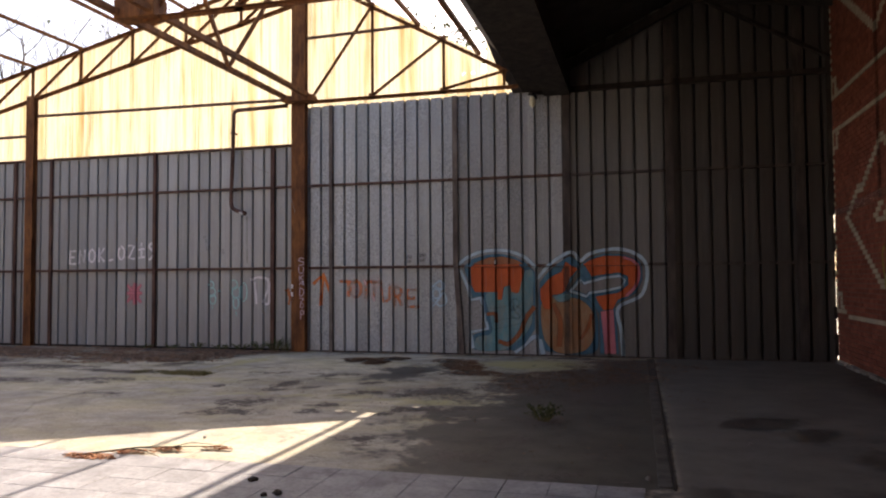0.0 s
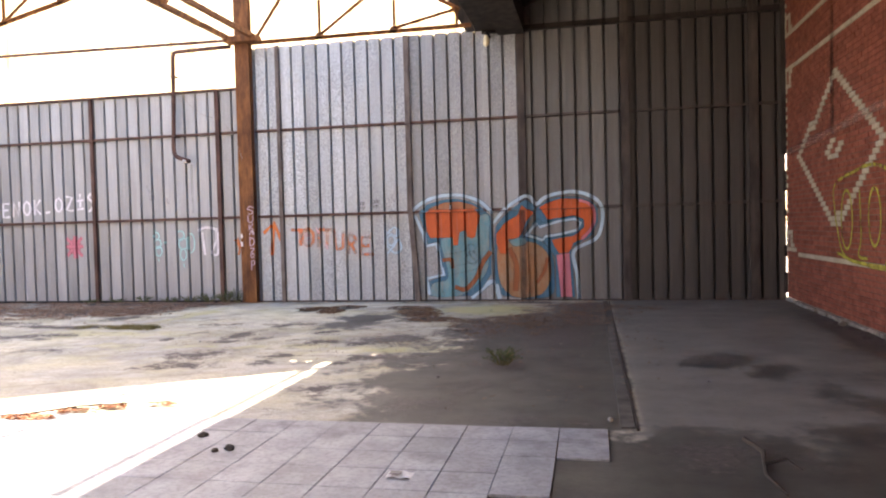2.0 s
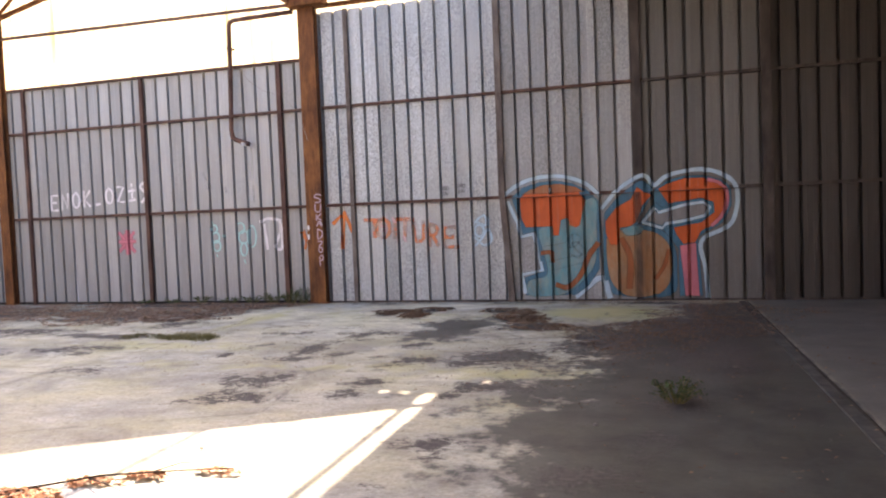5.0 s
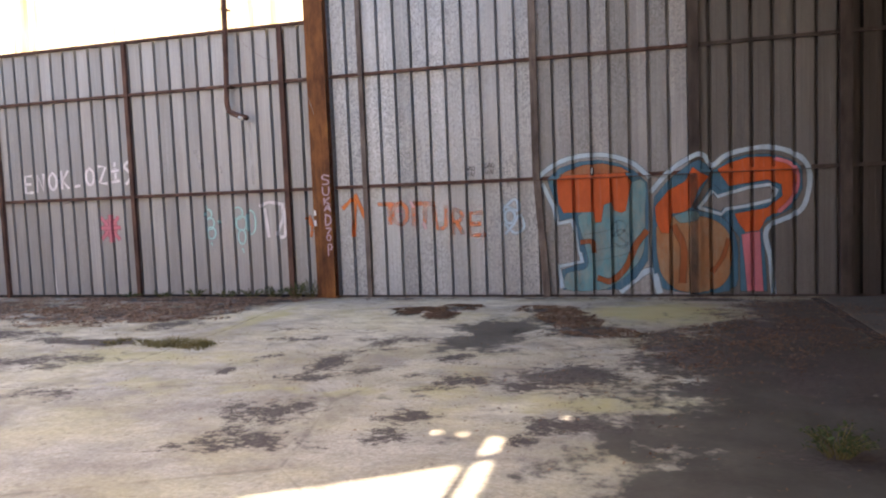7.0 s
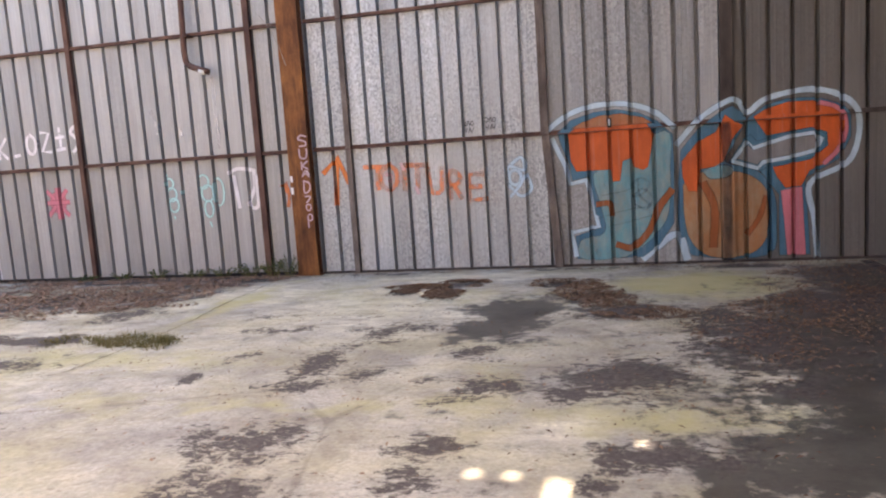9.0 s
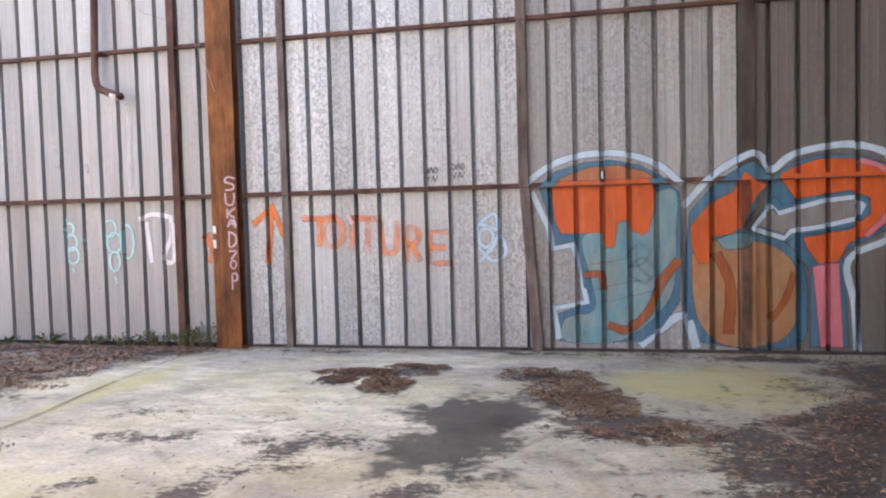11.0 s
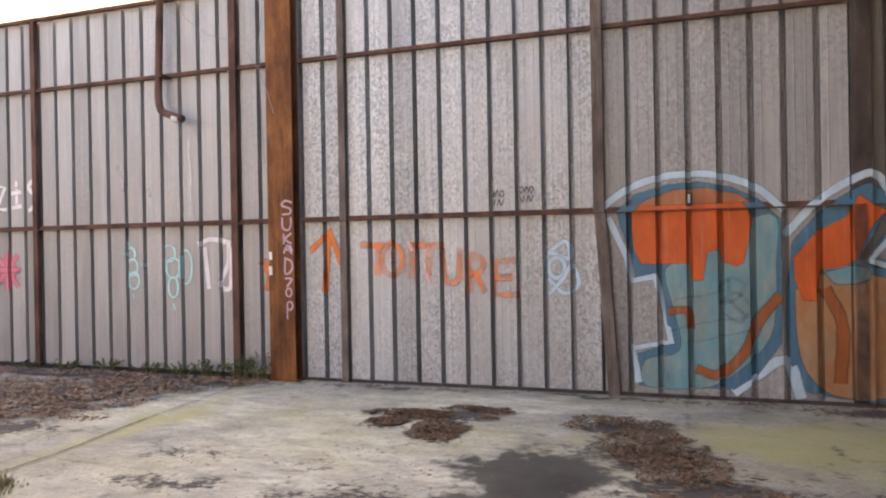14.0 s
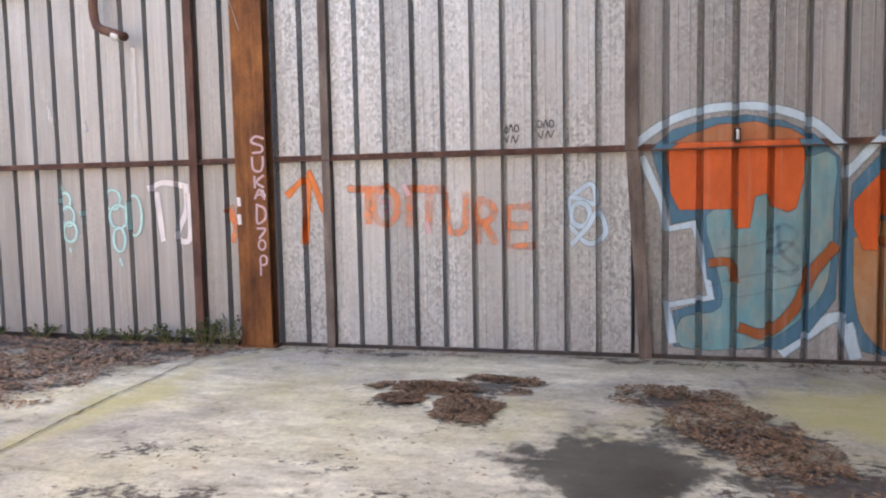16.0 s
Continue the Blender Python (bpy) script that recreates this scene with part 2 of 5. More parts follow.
M_RUST = rust("rusty_steel", (0.07, 0.03, 0.016), (0.20, 0.08, 0.032), (0.36, 0.155, 0.05))
M_RAIL = rust("brown_steel", (0.05, 0.027, 0.022), (0.115, 0.062, 0.05), (0.22, 0.12, 0.085))
M_STILE = rust("grey_brown_steel", (0.075, 0.058, 0.052), (0.17, 0.14, 0.125), (0.28, 0.235, 0.21))
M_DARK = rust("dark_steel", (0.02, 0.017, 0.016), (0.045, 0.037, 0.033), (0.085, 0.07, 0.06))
# Darker copy of the steel; in the covered bay its colour stands in for shade.
M_STILE_DARK = rust("darkened_steel", (0.04, 0.033, 0.03), (0.085, 0.07, 0.065), (0.14, 0.12, 0.105))
M_PLASTIC = plastic_sheet()
M_FLOOR = concrete_floor()


def worn_tile():
    k = Mat("worn_tile", 0.5, 0.0, 0.35)
    base = k.mix(k.ramp(k.noise(2.6, 7.0, 0.65), [(0.35, 0.0), (0.68, 1.0)]), (0.22, 0.225, 0.235), (0.38, 0.385, 0.40))
    base = k.mix(1.0, base, k.ramp(k.random(), [(0.0, 0.9), (1.0, 1.1)]), "MULTIPLY")
    grime = k.ramp(k.noise(1.25, 9.0, 0.66), [(0.55, 0.0), (0.68, 0.65)])
    base = k.mix(grime, base, (0.075, 0.066, 0.06))
    base = k.mix(k.ramp(k.noise(34.0, 5.0, 0.6), [(0.36, 0.35), (0.55, 0.0)]), base, (0.10, 0.09, 0.08))
    k.colour(base).rough(k.mix(grime, (0.5, 0.5, 0.5), (0.75, 0.75, 0.75))).bump(k.noise(22.0, 4.0), 0.001, 0.6)
    return k.m


M_TILE = worn_tile()
M_BRICK = speckled("red_brick", (0.20, 0.055, 0.035), (0.33, 0.105, 0.065), 9.0, 0.9, 0.003, 0.18, True)
M_CREAM = speckled("cream_brick", (0.42, 0.36, 0.26), (0.60, 0.53, 0.41), 12.0, 0.9, 0.003, 0.12)
M_MORTAR = speckled("mortar", (0.16, 0.10, 0.08), (0.26, 0.18, 0.14), 12.0, 0.95, 0.003, 0.0)
# Even near-black colour, set this low to keep the covered bay dark.
M_ROOF = speckled("dark_roof_sheet", (0.028, 0.026, 0.025), (0.06, 0.055, 0.05), 2.0, 0.85, 0.003, 0.1)
M_CONC = speckled("weathered_concrete", (0.20, 0.18, 0.165), (0.34, 0.31, 0.28), 2.5, 0.9, 0.004, 0.08)
M_WHITE = spray("white_paint", (0.93, 0.90, 0.92), 0.05)
M_BLUEW = spray("pale_blue_paint", (0.56, 0.76, 0.90))
M_BLUE = spray("deep_blue_paint", (0.065, 0.20, 0.31), 0.2)
M_TEAL = spray("teal_paint", (0.15, 0.39, 0.46), 0.35, (0.34, 0.37, 0.33))
M_ORANGE = spray("orange_paint", (0.74, 0.14, 0.035), 0.1)
M_OCHRE = spray("ochre_paint", (0.47, 0.22, 0.10), 0.25, (0.40, 0.30, 0.20))
M_BURNT = spray("dull_orange_paint", (0.50, 0.17, 0.07), 0.3, (0.40, 0.20, 0.11))
M_PINK = spray("pink_paint", (0.75, 0.24, 0.30), 0.15)
M_CYAN = spray("cyan_paint", (0.50, 0.83, 0.82), 0.35)
M_MAUVE = spray("mauve_paint", (0.64, 0.45, 0.49), 0.5)
M_YELLOW = faint("yellow_paint", (0.60, 0.54, 0.07), 0.9)
M_BLACK = spray("black_marker", (0.03, 0.03, 0.035))


# ---- building helpers ----
def mesh_of(bm, name, smooth=False):
    me = bpy.data.meshes.new(name)
    bm.to_mesh(me)
    bm.free()
    if smooth:
        for p in me.polygons:
            p.use_smooth = True
    return me


def part(name, bm, material, parent=None, label="", smooth=False):
    ob = new(name, mesh_of(bm, name, smooth))
    ob.data.materials.append(material)
    ob.parent = parent
    if label:
        tagged(ob, label)
    return ob


def thing(name, label="", category="", group="", kind="", at=(0, 0, 0)):
    ob = new(name)
    ob.location = at
    ob.empty_display_size = 0.1
    return tagged(ob, label, category, group, kind)


def box(bm, x0, x1, y0, y1, z0, z1, bevel=0.0):
    made = bmesh.ops.create_cube(bm, size=1.0, matrix=Matrix.LocRotScale(((x0 + x1) / 2, (y0 + y1) / 2, (z0 + z1) / 2), None, (x1 - x0, y1 - y0, z1 - z0)))
    if bevel:
        edges = {e for v in made["verts"] for e in v.link_edges}
        bmesh.ops.bevel(bm, geom=list(edges), offset=bevel, segments=1, affect="EDGES")
    return bm


def boxed(*a, bevel=0.0):
    return box(bmesh.new(), *a, bevel=bevel)


def prism(bm, section, p, q, up=(0, 0, 1)):
    """A bar from p to q with the outline section, a list of (across, up)."""
    p, q = Vector(p), Vector(q)
    d = (q - p).normalized()
    side = d.cross(Vector(up)).normalized()
    top = side.cross(d)
    rings = [[bm.verts.new(e + side * a + top * b) for a, b in section] for e in (p, q)]
    n = len(section)
    for i in range(n):
        bm.faces.new((rings[0][i], rings[0][(i + 1) % n], rings[1][(i + 1) % n], rings[1][i]))
    bm.faces.new(rings[0][::-1])
    bm.faces.new(rings[1])
    return bm


def angle(w, t=0.008):
    return [(0, 0), (w, 0), (w, t), (t, t), (t, w), (0, w)]


def rect(w, h):
    return [(-w / 2, -h / 2), (w / 2, -h / 2), (w / 2, h / 2), (-w / 2, h / 2)]


def channel(w, d, t=0.012):
    """An outline like a U, w wide and d deep, open to the back."""
    return [(-w / 2, 0), (w / 2, 0), (w / 2, d), (w / 2 - t, d), (w / 2 - t, t), (-w / 2 + t, t), (-w / 2 + t, d), (-w / 2, d)]


def hbeam(w, d, t=0.016):
    return [(-w / 2, -d / 2), (w / 2, -d / 2), (w / 2, -d / 2 + t), (t / 2, -d / 2 + t), (t / 2, d / 2 - t), (w / 2, d / 2 - t), (w / 2, d / 2),
            (-w / 2, d / 2), (-w / 2, d / 2 - t), (-t / 2, d / 2 - t), (-t / 2, -d / 2 + t), (-w / 2, -d / 2 + t)]


def tube(bm, pts, r, sides=10):
    pts = [Vector(p) for p in pts]
    rings = []
    for i, p in enumerate(pts):
        d = (pts[min(i + 1, len(pts) - 1)] - pts[max(i - 1, 0)]).normalized()
        a = d.cross(Vector((0.31, 0.9, 0.23))).normalized()
        b = d.cross(a)
        rad = r[i] if isinstance(r, (list, tuple)) else r
        rings.append([bm.verts.new(p + (a * math.cos(s) + b * math.sin(s)) * rad) for s in (2 * math.pi * j / sides for j in range(sides))])
    for u, v in zip(rings, rings[1:]):
        for j in range(sides):
            bm.faces.new((u[j], u[(j + 1) % sides], v[(j + 1) % sides], v[j]))
    bm.faces.new(rings[0][::-1])
    bm.faces.new(rings[-1])
    return bm


# ---- the plan ----
WALL_Y = 14.0
POST_X = -6.84
BRICK_X = 3.52
LEFT_TOP, RIGHT_TOP = 4.43, 5.24
BACK_Y = -6.0
FAR_X = -19.0


def left_upper(x):
    return 6.68 + 0.229 * (x + 13.94)


def left_lower(x):
    return 5.92 + 0.229 * (x + 13.94)


def right_upper(x):
    return 5.72 + 0.56 * (-2.38 - x)


# ---- ground ----
def bump_at(x, y, spots):
    best = 0.0
    for cx, cy, rx, ry, amp in spots:
        d = ((x - cx) / rx) ** 2 + ((y - cy) / ry) ** 2
        if d < 6:
            best = max(best, amp * math.exp(-d * 0.75))
    return best


SOIL = [
    (-4.75, 12.75, 0.62, 0.2, 1.0), (-4.35, 13.05, 0.3, 0.15, 1.0), (-4.5, 12.3, 0.28, 0.4, 0.95), (-5.0, 12.4, 0.2, 0.18, 0.9),
    (-3.1, 12.75, 0.42, 0.28, 1.0), (-2.85, 12.0, 0.4, 0.45, 1.0), (-2.5, 11.3, 0.5, 0.45, 0.95), (-1.7, 11.0, 0.7, 0.5, 0.8),
    (-1.5, 10.3, 0.6, 1.2, 0.95), (-0.3, 11.5, 0.9, 0.9, 0.9), (-0.4, 9.6, 0.7, 1.3, 0.8), (-1.0, 13.7, 0.9, 0.2, 0.9), (0.0, 13.2, 0.6, 0.5, 0.8),
    (-2.5, 9.25, 0.5, 0.6, 0.85), (-2.82, 8.9, 0.2, 0.35, 0.9), (-1.55, 9.1, 0.3, 0.5, 0.7),
    (-2.42, 7.95, 0.36, 0.24, 0.95), (-2.0, 7.95, 0.25, 0.2, 0.7), (-2.67, 7.6, 0.12, 0.12, 0.8),
    (-4.6, 7.95, 0.36, 0.38, 0.85), (-4.95, 8.05, 0.22, 0.18, 0.75), (-4.53, 7.35, 0.45, 0.28, 0.82), (-4.85, 9.5, 0.26, 0.6, 0.85), (-4.8, 8.96, 0.35, 0.22, 0.75), (-4.4, 9.25, 0.25, 0.25, 0.7),
    (-3.55, 8.0, 0.24, 0.24, 0.92), (-3.55, 7.62, 0.22, 0.2, 0.8), (-5.78, 9.2, 0.18, 0.28, 0.8), (-5.65, 9.7, 0.15, 0.25, 0.75), (-3.6, 9.85, 0.28, 0.26, 0.78), (-3.45, 9.0, 0.3, 0.3, 0.88), (-3.85, 9.15, 0.3, 0.15, 0.6),
    (-5.74, 10.63, 0.5, 0.16, 0.75), (-4.6, 10.65, 0.5, 0.3, 0.72), (-4.6, 10.25, 0.3, 0.18, 0.7), (-6.1, 11.3, 0.4, 0.2, 0.55), (-5.2, 11.2, 0.5, 0.15, 0.55),
    (-9.6, 12.3, 1.4, 1.3, 0.8), (-8.4, 12.4, 0.85, 1.0, 0.8), (-8.0, 11.4, 0.5, 0.4, 0.8), (-12.5, 12.6, 2.4, 1.2, 0.75), (-8.1, 13.3, 0.8, 0.5, 0.9), (-9.4, 13.75, 2.4, 0.3, 1.2), (-7.5, 13.6, 0.5, 0.25, 1.0), (-14.5, 13.2, 1.5, 0.6, 1.1), (-5.6, 13.8, 0.9, 0.1, 0.8), (-3.0, 13.85, 1.4, 0.08, 0.75),
    (-8.4, 10.3, 1.3, 0.22, 0.95), (-8.0, 9.3, 1.0, 0.4, 0.7), (-10.5, 10.6, 1.5, 0.4, 0.85), (-12.5, 11.2, 1.5, 0.5, 0.85), (-9.5, 9.0, 1.0, 0.35, 0.75), (-10.0, 11.8, 1.4, 0.3, 0.8), (-7.0, 8.2, 0.7, 0.3, 0.6),
    (-0.9, 7.55, 0.4, 0.22, 0.9), (-1.02, 6.64, 0.2, 0.32, 0.75), (-1.41, 5.93, 0.3, 0.26, 0.85), (-1.61, 5.84, 0.16, 0.25, 0.75), (-2.43, 6.36, 0.24, 0.17, 0.85), (-2.39, 6.1, 0.13, 0.08, 0.7), (-2.5, 5.6, 0.2, 0.09, 0.8), (-0.6, 8.9, 0.5, 0.8, 0.6), (-0.3, 5.5, 0.7, 0.12, 0.75),
    (1.32, 8.0, 0.28, 0.25, 0.95), (1.7, 7.6, 0.25, 0.2, 0.7), (3.3, 9.8, 0.22, 2.4, 0.8), (0.9, 4.8, 0.6, 0.35, 0.8),
]
WET = [
    (-3.55, 11.1, 0.45, 0.8, 1.15), (-0.5, 7.2, 1.2, 2.0, 1.8), (-0.3, 9.6, 1.1, 2.2, 1.5), (-0.3, 6.0, 0.8, 0.7, 1.5), (0.0, 12.6, 0.7, 1.2, 0.8), (-2.3, 9.3, 0.6, 0.5, 0.6), (0.2, 4.2, 0.7, 0.7, 2.2),
]
# Damp blotches; the broad ones at the near right only darken the slab.
WET_BAY = [
    (0.7, 4.8, 0.7, 0.4, 1.4), (0.9, 3.6, 1.2, 0.9, 1.9), (1.35, 7.95, 0.34, 0.3, 1.5), (1.75, 7.5, 0.2, 0.3, 0.9), (2.05, 6.8, 0.2, 0.5, 0.7), (2.25, 5.9, 0.25, 0.5, 0.8), (2.6, 4.6, 1.1, 0.8, 1.6),
    (3.2, 9.5, 0.25, 3.6, 0.9), (2.9, 7.0, 0.4, 0.8, 0.6), (1.5, 4.3, 1.2, 0.6, 1.2),
]
MOSS = [
    (-1.7, 12.6, 0.9, 0.6, 1.25), (-2.3, 8.42, 0.9, 0.2, 0.9), (-3.4, 8.9, 0.3, 0.7, 0.6), (-6.95, 12.0, 0.22, 1.2, 0.9), (-6.9, 9.6, 1.5, 0.3, 0.75), (-3.3, 12.0, 0.5, 0.6, 0.5), (-4.8, 8.5, 1.8, 0.14, 0.6),
    (-1.3, 6.8, 0.4, 0.4, 0.4), (-6.0, 12.4, 1.0, 0.7, 0.45), (-4.2, 12.2, 0.5, 0.5, 0.5), (-6.4, 8.6, 0.9, 0.2, 0.55),
]
PALE = [
    (-9.2, 10.4, 2.4, 0.9, 0.6), (-11.8, 9.6, 2.2, 1.3, 0.65), (-7.6, 8.6, 1.4, 1.2, 0.5),
    (-5.0, 11.8, 1.7, 1.7, 0.85), (-6.8, 12.5, 1.0, 0.9, 0.9), (-7.5, 12.0, 0.4, 0.5, 0.9), (-2.0, 12.7, 0.8, 0.5, 0.7), (-4.3, 13.3, 1.6, 0.4, 0.9), (-2.85, 8.25, 0.35, 0.3, 0.85), (-6.5, 9.8, 1.2, 1.4, 0.55),
    (-9.5, 11.4, 1.8, 0.4, 0.8), (-1.6, 8.3, 0.3, 1.6, 0.6), (-1.8, 6.2, 0.8, 0.3, 0.7), (-3.0, 11.3, 0.14, 0.3, 0.9), (-2.5, 10.6, 0.3, 0.2, 0.7), (-3.9, 9.3, 0.4, 1.6, 0.5),
]


def ground():
    xs = np.unique(np.concatenate([[-220, -60, -30], np.arange(-19.2, -9, 0.4), np.arange(-9, 3.72, 0.09), [6, 12, 30, 60, 220]]))
    ys = np.unique(np.concatenate([[-220, -60, -20], np.arange(-7, 3.0, 0.5), np.arange(3.0, 14.3, 0.09), [15, 18, 30, 60, 220]]))
    verts, vals = [], []
    for y in ys:
        for x in xs:
            inside = FAR_X < x < 3.6 and BACK_Y < y < 14.1
            z = 0.0
            if inside:
                z = 0.008 * noise.noise((x * 0.6, y * 0.6, 3)) - 0.004
            verts.append((x, y, z))
            w = 0.25 * noise.noise((x * 2.3, y * 2.3, 0)) + 0.15 * noise.noise((x * 6, y * 6, 7))
            # last value: mask of the bay's slab, which the material darkens for shade
            if inside:
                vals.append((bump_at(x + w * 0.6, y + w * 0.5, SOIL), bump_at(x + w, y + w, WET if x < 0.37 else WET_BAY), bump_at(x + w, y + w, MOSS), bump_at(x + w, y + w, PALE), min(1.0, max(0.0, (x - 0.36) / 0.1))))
            else:
                vals.append((0.0, 0.0, 0.3, 0.0, 0.0))
    nx = len(xs)
    faces = [(j * nx + i, j * nx + i + 1, (j + 1) * nx + i + 1, (j + 1) * nx + i) for j in range(len(ys) - 1) for i in range(nx - 1)]
    me = bpy.data.meshes.new("floor")
    me.from_pydata(verts, [], faces)
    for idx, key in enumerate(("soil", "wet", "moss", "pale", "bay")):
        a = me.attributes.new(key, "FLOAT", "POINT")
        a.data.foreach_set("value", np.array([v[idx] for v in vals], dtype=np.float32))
    ob = new("floor", me)
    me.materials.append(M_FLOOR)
    return tagged(ob, "stained concrete floor with dirt and moss patches", "floor", kind="structure")


FLOOR = ground()


# ---- corrugated wall ----
def ribs(x0, x1):
    """The places of the grooves between x0 and x1."""
    k = math.ceil((x0 - RIB0) / PITCH)
    out = []
    while RIB0 + k * PITCH < x1:
        out.append(RIB0 + k * PITCH)
        k += 1
    return out


def sheet_mesh(name, x0, x1, z0, z1f, y=WALL_Y, depth=0.12, half=0.026, flare=0.002, swage=True, outward=True):
    """A ribbed sheet, seen from its inner side: flat pans and narrow grooves."""
    prof = [(x0, 0.0)]
    for r in ribs(x0, x1):
        mid = r + PITCH / 2
        for dx, dy in ((-half - flare, 0.0), (-half + flare, depth), (half - flare, depth), (half + flare, 0.0)):
            prof.append((r + dx, dy))
        if swage:
            for s in (0.33, 0.67):
                c = r + PITCH * s
                for dx, dy in ((-0.009, 0.0), (0.0, -0.0022), (0.009, 0.0)):
                    prof.append((c + dx, dy))
    prof = sorted(p for p in prof if x0 <= p[0] <= x1) + [(x1, 0.0)]
    bm = bmesh.new()
    levels = [0.0, 0.33, 0.66, 1.0]
    rows = []
    for f in levels:
        row = []
        for x, dy in prof:
            top = z1f(x) if callable(z1f) else z1f
            row.append(bm.verts.new((x, y + dy + 0.004 * noise.noise((x * 1.3, f * 4, y)), z0 + (top - z0) * f)))
        rows.append(row)
    for a, b in zip(rows, rows[1:]):
        for i in range(len(a) - 1):
            bm.faces.new((a[i], a[i + 1], b[i + 1], b[i]))
    return bm


def gable_right(x):
    return 5.62 + 0.474 * (x + 1.75) if x < 1.1 else 6.98 - 0.115 * (x - 1.1)


WALL_N = thing("wall_north", "grey galvanised ribbed sheet wall with rusty rails", "wall", kind="structure")
SHEET_W = PITCH * 4


def sheets():
    x = RIB0 - PITCH / 2 - SHEET_W * 12
    while x < 3.4:
        a, b = max(x, FAR_X), min(x + SHEET_W, 3.507)
        if b <= FAR_X:
            x += SHEET_W
            continue
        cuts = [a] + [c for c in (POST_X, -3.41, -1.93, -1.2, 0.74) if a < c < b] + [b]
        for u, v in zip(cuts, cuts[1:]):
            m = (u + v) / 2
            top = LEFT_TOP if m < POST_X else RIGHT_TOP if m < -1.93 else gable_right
            # Past -3.41 each stretch takes a darker copy, standing in for the bay's shade.
            part("sheet", sheet_mesh("sheet", u, v, -0.06, top), M_SHEET_LEFT if m < POST_X else M_SHEET if m < -3.41 else M_SHEET_HALFSHADE if m < -1.2 else M_SHEET_DULLSHADE if m < 0.74 else M_SHEET_SHADE, WALL_N)
        x += SHEET_W


sheets()


# girts: the horizontal rails on the wall
def rail(x0, x1, z, h=0.055, mat=None, d=0.05):
    bm = prism(bmesh.new(), angle(h, 0.01), (x0, WALL_Y - 0.012, z - h / 2), (x1, WALL_Y - 0.012, z - h / 2))
    return part("rail", bm, mat or M_RAIL, WALL_N)


for z in (1.77, 3.53):
    for a, b in ((FAR_X, -14.05), (-13.78, -7.02), (-6.66, -3.44), (-3.42, -1.19), (-1.17, 3.44)):
        # rails inside the covered bay take the darkened copy for its shade
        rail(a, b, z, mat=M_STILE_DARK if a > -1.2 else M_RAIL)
rail(FAR_X, -14.05, LEFT_TOP, 0.06)
rail(-13.78, -7.02, LEFT_TOP, 0.06)
rail(-1.9, 3.44, 5.2, 0.12, M_DARK)
rail(-6.66, 3.4, 0.016, 0.03, M_STILE_DARK)
rail(FAR_X, -14.05, 0.02, 0.05, M_DARK)
rail(-13.78, -7.02, 0.02, 0.05, M_DARK)


# stiles: the upright channels on the wall
def stile(x, w, top, mat, foot=0.0):
    bm = prism(bmesh.new(), channel(w, 0.06), (x, WALL_Y - 0.066, foot), (x, WALL_Y - 0.066, top), up=(0, 1, 0))
    return part("stile", bm, mat, WALL_N)


stile(-14.4, 0.07, LEFT_TOP, M_RAIL)
stile(-13.35, 0.07, LEFT_TOP, M_RAIL)
stile(-10.48, 0.07, LEFT_TOP, M_RAIL)
stile(-7.5, 0.085, LEFT_TOP, M_RAIL)
stile(-6.13, 0.075, RIGHT_TOP, M_STILE)
stile(-3.41, 0.105, RIGHT_TOP, M_STILE, 1.74)
# its lower length has been knocked aside
part("stile", prism(bmesh.new(), channel(0.105, 0.06), (-3.29, WALL_Y - 0.07, 0.0), (-3.4, WALL_Y - 0.07, 1.74), up=(0, 1, 0)), M_STILE, WALL_N)
# these three stand by the covered bay and take the darkened steel
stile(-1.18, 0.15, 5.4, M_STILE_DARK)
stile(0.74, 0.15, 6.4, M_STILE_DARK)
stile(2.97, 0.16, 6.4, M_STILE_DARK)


# ---- steel frame ----
def column(x, w, d, top, y=WALL_Y - 0.17):
    ob = thing("steel_column", "rust-brown steel column standing against the sheet wall", "column", "steel columns", at=(x, y, 0))
    part("shaft", prism(bmesh.new(), hbeam(w, d), (0, 0, 0.02), (0, 0, top), up=(0, 1, 0)), M_RUST, ob)
    part("base_plate", boxed(-w * 0.6, w * 0.6, -d * 0.6, d * 0.6, 0, 0.02), M_RUST, ob)
    return ob


column(POST_X, 0.32, 0.14, 8.25, WALL_Y - 0.085)
column(-13.9, 0.22, 0.14, left_lower(-13.9) + 0.05, WALL_Y - 0.085)


